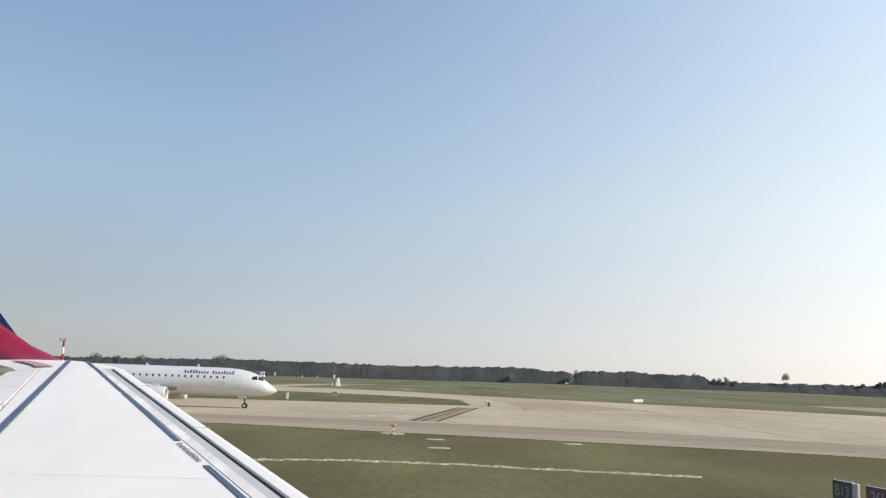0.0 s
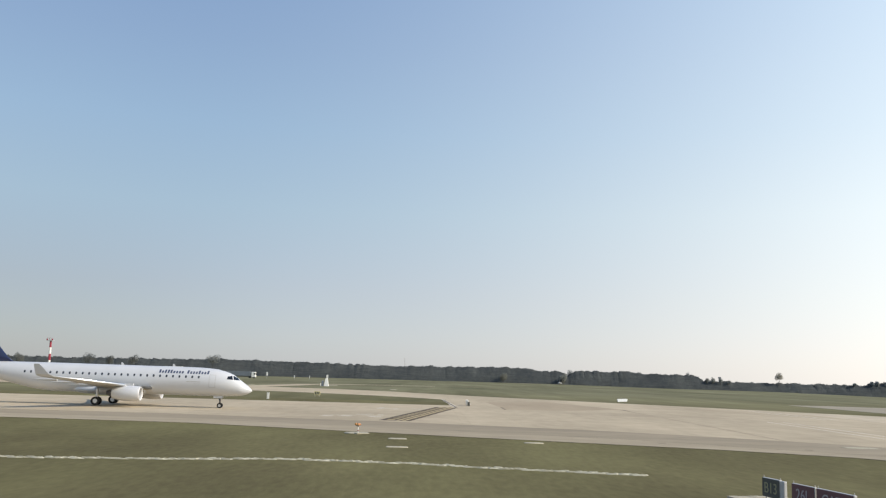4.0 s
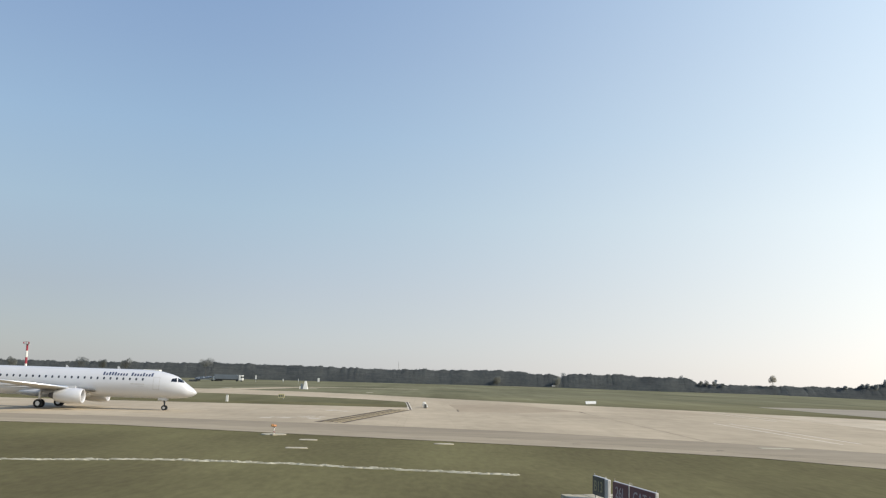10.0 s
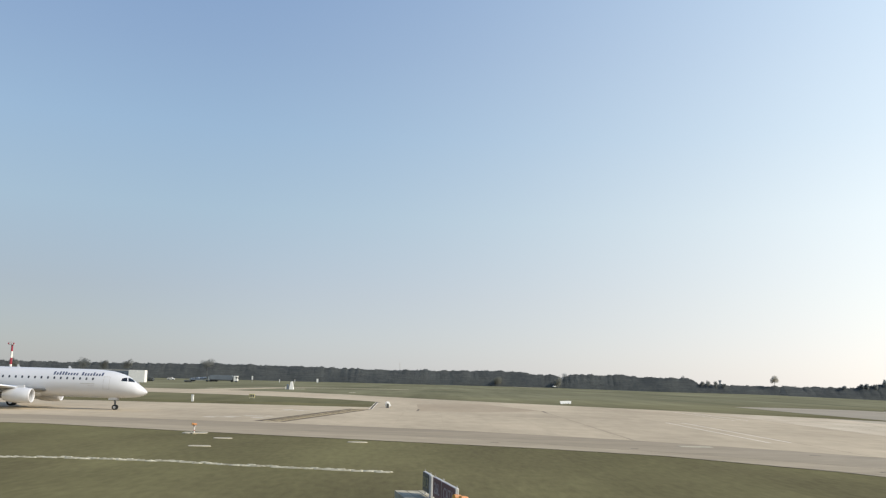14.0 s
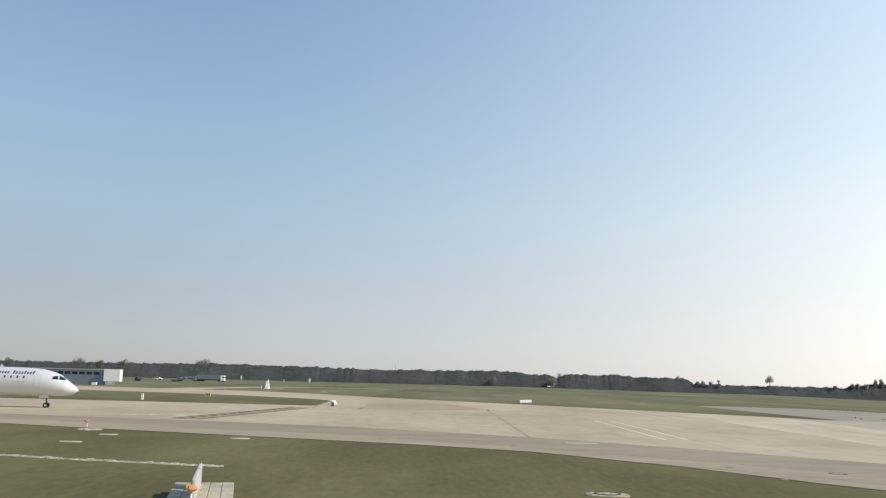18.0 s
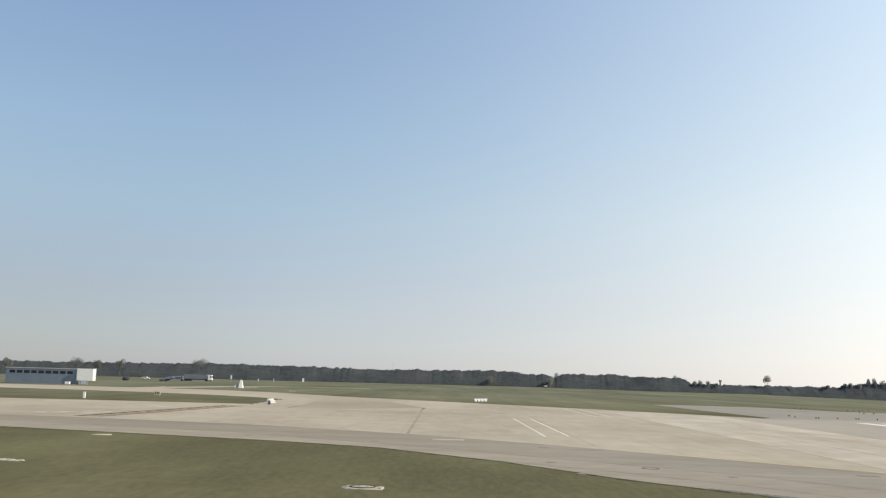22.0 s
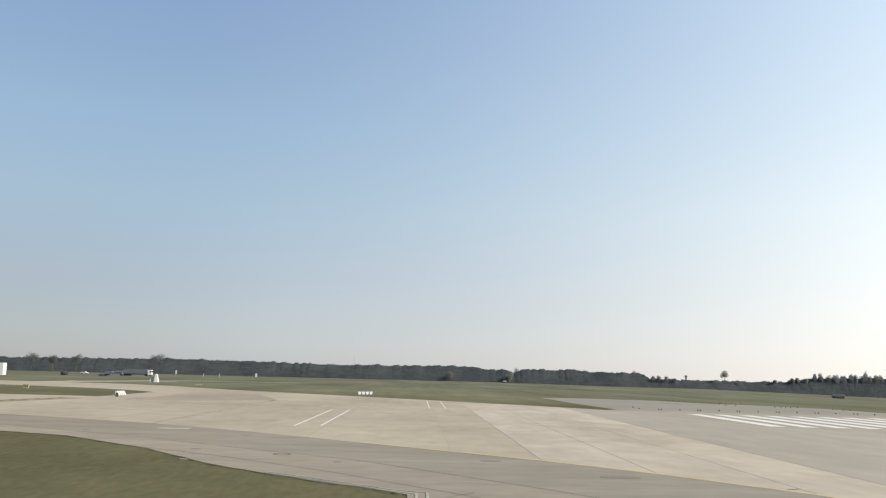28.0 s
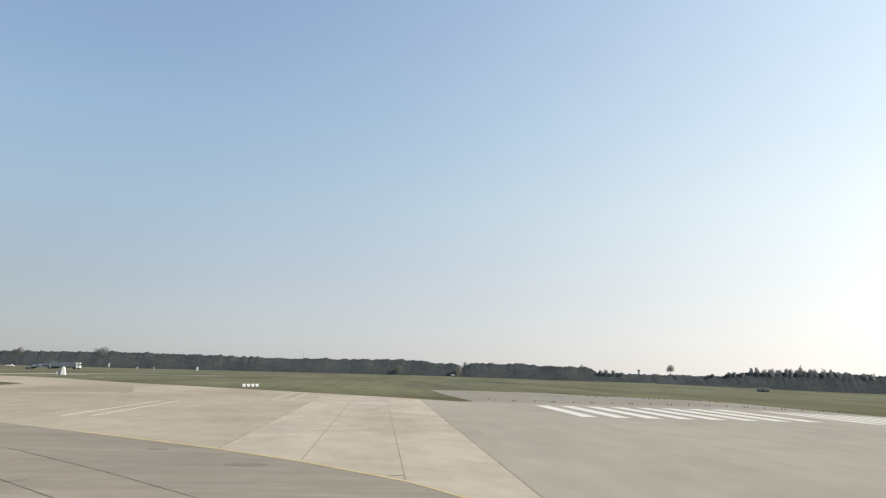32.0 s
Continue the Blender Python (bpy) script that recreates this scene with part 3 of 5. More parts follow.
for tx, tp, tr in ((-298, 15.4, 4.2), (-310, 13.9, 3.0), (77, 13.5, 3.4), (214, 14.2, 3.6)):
    tree("rounded dark tree standing out above the wood's edge", tx * 1.034 + 2, 1000, tp * 1.034 - 0.2, tr, 6.0, HAZED_LEAVES, 1300, 0.45, "rounded trees")
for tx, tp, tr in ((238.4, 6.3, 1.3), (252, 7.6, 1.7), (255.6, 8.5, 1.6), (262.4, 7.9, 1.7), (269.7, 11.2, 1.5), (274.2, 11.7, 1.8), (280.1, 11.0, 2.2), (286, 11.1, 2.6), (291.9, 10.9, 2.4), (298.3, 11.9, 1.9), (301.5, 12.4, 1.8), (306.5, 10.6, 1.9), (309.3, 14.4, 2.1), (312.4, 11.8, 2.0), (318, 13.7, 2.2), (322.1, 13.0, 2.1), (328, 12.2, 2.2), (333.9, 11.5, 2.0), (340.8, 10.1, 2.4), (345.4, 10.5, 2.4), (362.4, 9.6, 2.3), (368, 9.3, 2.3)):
    tree("slim dark tree standing out above the wood's edge", tx, 601, tp, tr, 7.5, HAZED_LEAVES, 1300, 0.36, "slim trees")
for tx, tp in ((245, 8.5), (252, 9.3), (261, 8.2), (271, 6.0)):
    tree("small thin tree rising out of the hedge", tx, 992, tp, 2.4, 7.5, PALE_LEAVES, 420, 0.45, "hedge trees")
for tx, tp, tr in ((0.0, 8.6, 4.4), (71.0, 8.4, 4.2)):
    tree("rounded yellow-green tree at the front of the wood", tx, 984, tp, tr, 2.0, GOLD_LEAVES, 1500, 0.45, "yellowing trees")
tower = thing("distant_tower", "small dark square tower far beyond the hedge", "tower", 569, 1950, land(1950, 569))
part("shaft", Shape().box(-1.5, 1.5, -1.5, 1.5, -0.5, 18.7), GREY_PANEL, tower)
bevel(part("head", Shape().box(-2.4, 2.4, -2.4, 2.4, 17.2, 21.2), DARK_PANEL, tower), 0.1)
bush = thing("bush", "broad low dense dark bush alone in the field", "bush", 175, 359, land(359, 175))
b = Shape()
for k in range(9):
    blob(b, (-2.4 + 0.6 * k, random.uniform(-0.6, 0.6), 0.75 + random.uniform(0, 0.35)), 0.95, 0)
tagged(part("core", b, HAZED_LEAVES, bush), "dense twigs inside the bush", kind="stuff")
b = Shape()
for k in range(5):
    leaves(b, (-2.1 + 1.05 * k, 0, 1.0), 1.35, 1.15, 420, 0.24)
part("foliage", b, HAZED_LEAVES, bush)
for x, y, w, h in ((-216.5, 425, 2.8, 1.3), (-236.2, 420, 2.2, 2.7)):
    low = thing("bush", "low dark shrub at the far edge of the field", "bush", x, y, land(y), random.uniform(0, 90), "low shrubs")
    b = Shape()
    for k in range(6):
        blob(b, (random.uniform(-w, w) * 0.6, random.uniform(-1, 1), h * random.uniform(0.25, 0.6)), h * 0.45, 0)
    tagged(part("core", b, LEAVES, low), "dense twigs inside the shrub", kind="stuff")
    b = Shape()
    leaves(b, (0, 0, h * 0.5), w * 0.9, h * 0.5, 220, 0.25)
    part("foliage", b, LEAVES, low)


# ---- the parked jet ----
SECT = [(0.0, 2.10, 2.24, 0.06), (0.12, 1.98, 2.40, 0.22), (0.5, 1.76, 2.74, 0.50), (1.0, 1.62, 3.08, 0.80), (1.3, 1.57, 3.30, 0.94), (2.3, 1.49, 4.02, 1.20), (3.0, 1.45, 4.30, 1.33), (4.2, 1.41, 4.60, 1.45), (5.5, 1.40, 4.72, 1.50),
        (7.0, 1.40, 4.76, 1.505), (12, 1.40, 4.76, 1.505), (19, 1.40, 4.76, 1.505), (24, 1.42, 4.76, 1.505), (26, 1.62, 4.75, 1.46), (29, 2.25, 4.72, 1.24), (32, 3.0, 4.68, 0.86), (34.5, 3.62, 4.62, 0.48), (36.0, 3.98, 4.5, 0.2)]


def hull(d):
    c = [float(np.interp(d, [q[0] for q in SECT], [q[k] for q in SECT])) for k in (1, 2, 3)]
    return (c[0] + c[1]) / 2, (c[1] - c[0]) / 2, c[2]


def skin(d, z, side, off=0.012):
    zc, hh, hw = hull(d)
    k = max(-0.999, min(0.999, (z - zc) / hh))
    return Vector((-d, side * (hw * math.sqrt(1 - k * k) + off), z))


def panel(outline, side, off=0.012):
    """A thin plate on the hull's skin, from an outline of (distance from the nose, height); four corners are filled with a fine grid."""
    s = Shape()
    if len(outline) == 4:
        (a0, a1, a2, a3), m = outline, 6
        mixed = lambda p, q, t: (p[0] + (q[0] - p[0]) * t, p[1] + (q[1] - p[1]) * t)
        grid = [[mixed(mixed(a0, a3, i / m), mixed(a1, a2, i / m), j / m) for j in range(m + 1)] for i in range(m + 1)]
        s.sheet([[skin(d, z, side, off) for d, z in row] for row in grid])
        return s
    a = [skin(d, z, side, off) for d, z in outline]
    b = [skin(d, z, side, off - 0.03) for d, z in outline]
    k = len(a)
    s.add(a + b, [tuple(range(k)), tuple(range(2 * k - 1, k - 1, -1))] + [(i, (i + 1) % k, k + (i + 1) % k, k + i) for i in range(k)])
    return s


def oval(d, z, w, h, n=12):
    return [(d + w / 2 * math.copysign(abs(math.cos(6.2832 * i / n)) ** 0.6, math.cos(6.2832 * i / n)), z + h / 2 * math.copysign(abs(math.sin(6.2832 * i / n)) ** 0.6, math.sin(6.2832 * i / n))) for i in range(n)]


FOIL = [(0, 0), (0.015, 0.32), (0.06, 0.62), (0.15, 0.9), (0.32, 1.0), (0.55, 0.8), (0.8, 0.38), (1.0, 0.02), (0.8, -0.16), (0.55, -0.4), (0.3, -0.55), (0.12, -0.45), (0.03, -0.26)]


def wing_rings(stations, axis="y"):
    """stations: (span, leading edge x, chord, z, thickness)."""
    out = []
    for sp, le, ch, z, th in stations:
        if axis == "y":
            out.append([Vector((le - ch * a, sp, z + th * b / 2)) for a, b in FOIL])
        else:
            out.append([Vector((le - ch * a, th * b / 2, sp)) for a, b in FOIL])
    return out


jet = thing("airliner", "white twin-engined regional jet with navy tail, standing on the taxiway", "airplane", -112.1, 14.0, 0.0, 0.0)
jet.rotation_euler[1] = radians(0.35)
dense = sorted(set([q[0] for q in SECT] + [0.04, 0.25, 0.75, 1.65, 2.0, 2.65, 3.6, 4.8, 6.2, 27.5, 30.5, 33.3] + [8 + 2 * k for k in range(9)]))
fus = Shape().rings([[Vector((-d, h[2] * math.sin(6.2832 * i / 64), h[0] + h[1] * math.cos(6.2832 * i / 64))) for i in range(64)] for d in dense for h in [hull(d)]])
fuselage = part("fuselage", fus, JET_WHITE, jet, "glossy white fuselage", smooth=True)
for side in (-1, 1):
    for k in range(28):
        part("window", panel(oval(6.15 + 0.765 * k, 3.62, 0.23, 0.31), side, 0.006), CABIN_GLASS, fuselage)
    part("cockpit_window", panel([(1.45, 3.36), (2.08, 3.42), (2.24, 3.90), (1.78, 3.66)], side), GLASS_DARK, fuselage)
    part("cockpit_window", panel([(2.17, 3.43), (2.86, 3.46), (2.80, 3.80), (2.34, 3.89)], side), GLASS_DARK, fuselage)
    # door outline in four thin strips, and its handle
    for o in (([(4.15, 2.45), (4.19, 2.45), (4.19, 3.92), (4.15, 3.92)]), ([(4.86, 2.45), (4.90, 2.45), (4.90, 3.92), (4.86, 3.92)]), ([(4.15, 3.90), (4.90, 3.90), (4.90, 3.94), (4.15, 3.94)]), ([(4.15, 2.43), (4.90, 2.43), (4.90, 2.47), (4.15, 2.47)])):
        part("door_seam", panel(o, side), SIGN_GREY, fuselage)
    # company name as plain blocks, and a smaller line under it
    for word, x0, n in (("a", 10.95, 9), ("b", 7.60, 8)):
        for k in range(n):
            d = x0 - 0.335 * k
            tall = 0.40 if k == 0 or (word == "a" and k in (2, 3, 4)) or (word == "b" and k in (4, 7)) else 0.28
            part("lettering_block", panel([(d, 3.98), (d - 0.21, 3.98), (d - 0.25, 3.98 + tall), (d - 0.04, 3.98 + tall)], side, 0.01), NAVY_TEXT, fuselage)
    part("lettering_block", panel([(7.6, 3.02), (5.9, 3.02), (5.9, 3.10), (7.6, 3.10)], side, 0.01), SIGN_GREY, fuselage)
    part("lettering_block", panel([(6.7, 2.80), (5.95, 2.80), (5.95, 2.84), (6.7, 2.84)], side, 0.01), SIGN_GREY, fuselage)
    # main wing
    y = lambda v: side * v
    w = Shape().rings(wing_rings([(y(1.1), -11.6, 6.6, 2.05, 0.75), (y(4.6), -13.9, 4.3, 2.42, 0.50), (y(9.0), -16.1, 3.0, 2.86, 0.34), (y(13.4), -18.3, 1.85, 3.30, 0.2)]))
    wing = part("wing", w, WING_GREY, jet, "pale grey wing", smooth=True)
    part("winglet", Shape().rings(wing_rings([(y(13.38), -18.35, 1.8, 3.30, 0.18), (y(13.8), -18.8, 1.45, 3.55, 0.13), (y(14.3), -19.7, 0.6, 4.6, 0.06)])), JET_WHITE, wing)
    part("leading_edge", Shape().rings(wing_rings([(y(1.3), -11.63, 0.7, 2.09, 0.5), (y(4.6), -13.82, 0.5, 2.45, 0.36), (y(13.3), -18.2, 0.24, 3.31, 0.15)])), METAL, wing, "polished metal leading edge", smooth=True)
    for sp, ln in ((3.3, 2.2), (6.4, 1.8), (9.6, 1.5)):
        part("flap_fairing", Shape().tube((-16.2 - sp * 0.35, y(sp), 2.08 + sp * 0.09), (-17.4 - ln - sp * 0.35, y(sp), 2.0 + sp * 0.09), 0.18, 0.05, 8), WING_GREY, wing)
    # engine
    eng = new("engine")
    eng.parent = jet
    eng.location = (-12.0, y(4.25), 1.52)
    prof = [(0.0, 0.74), (-0.05, 0.80), (-0.25, 0.86), (-0.9, 0.90), (-1.8, 0.88), (-2.6, 0.78), (-3.2, 0.62)]
    ring = lambda x, r: [Vector((x, r * math.sin(6.2832 * i / 28), r * math.cos(6.2832 * i / 28))) for i in range(28)]
    part("nacelle", Shape().rings([ring(a, r) for a, r in prof], cap=False), JET_WHITE, eng, "white engine nacelle", smooth=True)
    part("inlet_lip", Shape().rings([ring(a, r) for a, r in ((-0.22, 0.855), (-0.06, 0.815), (0.03, 0.76), (0.0, 0.70), (-0.2, 0.665), (-0.7, 0.68))], cap=False), LIP, eng, "bright metal inlet lip", smooth=True)
    part("fan", Shape().rings([ring(-0.72, 0.68), ring(-0.78, 0.2)], cap=False), DARK_METAL, eng)
    part("spinner", Shape().tube((-0.78, 0, 0), (-0.35, 0, 0), 0.22, 0.02, 14), DARK_METAL, eng)
    part("exhaust_cone", Shape().tube((-2.9, 0, 0), (-3.9, 0, 0), 0.55, 0.25, 18), DARK_METAL, eng)
    part("pylon", Shape().box(-3.4, -0.9, -0.12, 0.12, 0.75, 1.15), JET_WHITE, eng)
    # main gear
    gear = new("main_gear")
    gear.parent = jet
    gear.location = (-17.5, y(2.95), 0.0)
    part("strut", Shape().tube((0, 0, 0.45), (0.05, 0, 1.9), 0.13, 0.16, 10), METAL, gear)
    for o in (-0.32, 0.32):
        wheel = part("tyre", Shape().tube((0, o - 0.14, 0.5), (0, o + 0.14, 0.5), 0.5, n=20), RUBBER, gear)
        part("rim", Shape().tube((0, o - 0.15, 0.5), (0, o + 0.15, 0.5), 0.26, n=16), METAL, wheel)
    tp = Shape().rings(wing_rings([(y(0.5), -31.2, 3.2, 4.1, 0.30), (y(3.2), -32.9, 2.2, 4.35, 0.2), (y(6.04), -34.7, 1.3, 4.62, 0.11)]))
    part("tailplane", tp, JET_WHITE, jet, smooth=True)
part("belly_fairing", Shape().rings([[Vector((-d, w * math.sin(6.2832 * i / 20), 1.75 + h * math.cos(6.2832 * i / 20))) for i in range(20)] for d, w, h in ((11.9, 0.3, 0.1), (12.8, 1.25, 0.42), (14.5, 1.62, 0.62), (18, 1.62, 0.62), (20.5, 1.2, 0.45), (22, 0.3, 0.1))]), JET_WHITE, jet, smooth=True)
fin = part("tail_fin", Shape().rings(wing_rings([(4.45, -28.4, 7.2, 0, 0.42), (5.3, -29.6, 6.1, 0, 0.40), (7.5, -31.55, 4.6, 0, 0.3), (10.35, -34.0, 2.6, 0, 0.16)], "z")), NAVY, jet, "navy blue tail fin", smooth=True)
for side in (-1, 1):
    ring2 = lambda r, o: [Vector((-33.2 + r * math.cos(6.2832 * i / 36), side * o, 7.35 + r * math.sin(6.2832 * i / 36))) for i in range(36)]
    part("emblem_ring", Shape().rings([ring2(0.98, 0.1), ring2(0.98, 0.185), ring2(0.84, 0.185), ring2(0.84, 0.1)], cap=False), AMBER, fin, "plain amber ring")
    part("emblem_bar", Shape().box(-33.75, -32.65, side * 0.185 - 0.006, side * 0.185 + 0.006, 7.24, 7.42), AMBER, fin)
nose = new("nose_gear")
nose.parent = jet
nose.location = (-3.75, 0, 0)
part("strut", Shape().tube((0, 0, 0.4), (-0.05, 0, 1.6), 0.085, 0.12, 10), DARK_METAL, nose)
part("drag_brace", Shape().tube((0, 0, 0.9), (-0.75, 0, 1.5), 0.04, 0.04, 8), METAL, nose)
part("taxi_light", Shape().box(0.05, 0.16, -0.14, 0.14, 1.12, 1.32), METAL, nose)
for sd in (-1, 1):
    part("gear_door", Shape().box(-0.75, 0.3, sd * 0.36 - 0.015, sd * 0.36 + 0.015, 1.18, 1.55), JET_WHITE, nose)
    wheel = part("tyre", Shape().tube((0, sd * 0.2 - 0.09, 0.31), (0, sd * 0.2 + 0.09, 0.31), 0.31, n=20), RUBBER, nose)
    part("rim", Shape().tube((0, sd * 0.2 - 0.1, 0.31), (0, sd * 0.2 + 0.1, 0.31), 0.16, n=14), METAL, wheel)
for d, hgt in ((9.3, 0.32), (15.5, 0.28)):
    part("antenna", Shape().add([(-d, -0.015, 4.72), (-d - 0.4, -0.015, 4.72), (-d - 0.42, -0.015, 4.76 + hgt), (-d - 0.25, -0.015, 4.76 + hgt), (-d, 0.015, 4.72), (-d - 0.4, 0.015, 4.72), (-d - 0.42, 0.015, 4.76 + hgt), (-d - 0.25, 0.015, 4.76 + hgt)],
                             [(0, 1, 2, 3), (7, 6, 5, 4), (0, 3, 7, 4), (1, 5, 6, 2), (3, 2, 6, 7), (0, 4, 5, 1)]), JET_WHITE, jet)

# ---- the wing of the taxiing aircraft, where it stands in the first seconds ----
own = thing("aircraft_wing", "white swept airliner wing with slate walkway lines and red winglet", "wing", -93.03, -96.66, 4.867)
DIH = 0.1


def top_z(d):
    return (d - 15.3) * DIH


def le(d):
    """The leading edge, sweeping back and rounding off at the tip."""
    return 1.93 - 0.505 * d - 0.5 * max(0.0, (d - 14.45) / 1.05) ** 2.2


def on_wing(d, back, lift=0.0):
    return Vector((le(d) - back, d, top_z(d) + lift))


def chord(d):
    return 5.2 - 0.235 * d


def wing_band(d0, d1, b0, b1, lift, thick=0.006, n=8, taper=0.0):
    """A thin strip on the wing's upper face: from span d0 to d1, b0 to b1 metres behind the leading edge."""
    rows = []
    for i in range(n + 1):
        d = d0 + (d1 - d0) * i / n
        a, b = b0 + taper * (15.36 - d), b1 + taper * (15.36 - d)
        rows.append([on_wing(d, a, lift), on_wing(d, b, lift), on_wing(d, b, lift - thick), on_wing(d, a, lift - thick)])
    return Shape().rings(rows)


def skin_rings(d0, d1, n, prof):
    return [[Vector((le(d) - (a if a >= 0 else -a * chord(d)), d, top_z(d) + z)) for a, z in prof] for d in [d0 + (d1 - d0) * i / n for i in range(n + 1)]]


part("wing_box", Shape().rings(skin_rings(2.3, 14.45, 12, [(0.24, -0.03), (0.25, 0.0), (0.7, 0.006), (-0.45, 0.004), (-0.72, -0.015), (-0.72, -0.10), (-0.4, -0.32), (0.5, -0.30), (0.22, -0.16)])), WING_WHITE, own, "white upper wing skin")
slat = bevel(part("slat", Shape().rings(skin_rings(2.3, 14.42, 12, [(0.188, 0.012), (0.09, 0.010), (0.03, -0.004), (0.0, -0.03), (0.004, -0.06), (0.03, -0.10), (0.13, -0.15), (0.188, -0.10)])), WING_WHITE, own, "white leading-edge slat"), 0.004)
for d in (5.2, 9.1, 12.3):
    part("slat_joint", wing_band(d, d + 0.012, 0.04, 0.186, 0.0145, 0.006, 1), WING_GREY, slat)
# dark strip filling the slat gap, its shade put into the colour
part("slat_seal", wing_band(2.3, 14.4, 0.186, 0.246, -0.010, 0.05), GAP_DARK, own, "dark gap behind the slat")
part("slat_track_band", wing_band(2.3, 14.35, 0.248, 0.342, 0.006), WING_GREY, own, "bare blue-grey metal band")
part("edge_strip", wing_band(2.3, 14.4, 0.344, 0.45, 0.0085, 0.004), WORN_STRIP, own, "cream strip with oily streaks behind the slat")
part("aileron", Shape().rings(skin_rings(10.5, 14.4, 5, [(-0.735, -0.012), (-0.86, -0.05), (-1.0, -0.09), (-1.0, -0.10), (-0.735, -0.12)])), WING_WHITE, own)
part("flap", Shape().rings(skin_rings(2.3, 10.4, 5, [(-0.735, -0.012), (-0.86, -0.05), (-1.0, -0.09), (-1.0, -0.10), (-0.735, -0.14)])), WING_WHITE, own)
for a, c2 in ((2.6, 7.36), (8.40, 11.58), (11.66, 14.44)):
    part("walkway_line", wing_band(a, c2, 0.435, 0.486, 0.013, taper=0.0066), STRIPE_BLUE, own, "slate blue walkway line")
part("walkway_line", Shape().rings([[Vector((-6.275 + 0.5 * (15.36 - d) - o, d, top_z(d) + z)) for o, z in ((0, 0.016), (0.05, 0.016), (0.05, 0.004), (0, 0.004))] for d in (14.46, 15.36)]), STRIPE_BLUE, own, "slate blue walkway line")
part("walkway_line", Shape().rings([[Vector((-1.865 - 0.3065 * d - o, d, top_z(d) + z)) for o, z in ((0, 0.018), (0.07, 0.018), (0.07, 0.002), (0, 0.002))] for d in (6.0, 9.0, 12.0, 15.30)]), STRIPE_BLUE, own, "slate blue walkway line")
ang = math.degrees(math.atan2(1, -0.512))
lettering("Do not walk outside this area", 0.07, TEXT_GREY, own, Matrix.Translation(on_wing(7.88, 0.545, 0.0125)) @ Matrix.Rotation(math.atan(DIH), 4, "X") @ pose(0, 0, 0, 0, 0, ang - 180))
for d in (4.4, 6.9, 11.9):
    part("panel_seam", Shape().rings([[Vector((le(d) - b, d + o, top_z(d) + 0.007 + z)) for o, z in ((-0.0015, 0.001), (0.0015, 0.001), (0.0015, 0), (-0.0015, 0))] for b in (0.60, 1.4, 2.2, chord(d) * 0.7)]), WING_GREY, own)
part("wing_tip", Shape().rings([[Vector((le(d) - a, d, top_z(d) + z * k)) for a, z in ((0.0, -0.05), (0.05, -0.008), (0.16, 0.004), (0.9, 0.004), (1.42, -0.03), (1.70, -0.07), (1.2, -0.17), (0.3, -0.16), (0.05, -0.11))]
                                for d, k in ((14.455, 1.0), (14.8, 1.0), (15.1, 1.0), (15.35, 0.9), (15.5, 0.6))]), WING_WHITE, own, smooth=False)
part("winglet", Shape().rings([[Vector((x - c * a, y + th * b, z)) for a, b in ((0, 0), (0.1, 0.5), (0.5, 1), (1, 0.05), (0.5, -1), (0.1, -0.5))]
                               for x, c, y, th, z in ((-6.70, 1.30, 15.45, 0.05, -0.05), (-6.75, 1.30, 15.56, 0.05, 0.0), (-6.95, 1.30, 15.75, 0.05, 0.06), (-7.22, 1.2, 15.88, 0.05, 0.15), (-7.53, 1.1, 16.0, 0.05, 0.26), (-8.2, 0.95, 16.25, 0.04, 0.62), (-9.5, 0.6, 16.7, 0.03, 2.0))]), RED_PAINT, own, "glossy red upturned winglet", smooth=True)
# thin pinkish red patch laid on the skin beside the winglet
part("tip_paint", wing_band(14.5, 15.34, 1.12, 1.40, 0.0, 0.004), PINKISH_RED, own, "pinkish red patch at the wing tip")
mg = new("main_gear")
mg.parent = own
mg.location = (-2.9, 3.6, -4.865)
part("strut", Shape().tube((0, 0, 0.55), (0, 0, 3.6), 0.14, 0.18, 12), METAL, mg)
part("side_brace", Shape().tube((0, 0, 1.6), (0, -1.0, 3.35), 0.07, 0.07, 8), METAL, mg)
for o in (-0.46, 0.46):
    tyre = part("tyre", Shape().tube((0, o - 0.2, 0.58), (0, o + 0.2, 0.58), 0.58, n=24), RUBBER, mg)
    part("rim", Shape().tube((0, o - 0.21, 0.58), (0, o + 0.21, 0.58), 0.28, n=18), METAL, tyre)

# ---- airfield signs and lights ----
board = thing("taxiway_sign", "black and red taxiway sign boards on a raised concrete plinth", "sign", -77.985, -61.136, 0.0, -78.07)
for k in range(5):
    bevel(part("plinth_slab", Shape().box(-1.05 + 0.04 * (k % 2), 6.3, -0.93 + 0.462 * k, -0.49 + 0.462 * k, -0.05, 0.41 - 0.006 * (k % 2)), LID, board, "pale concrete plinth slab"), 0.015)
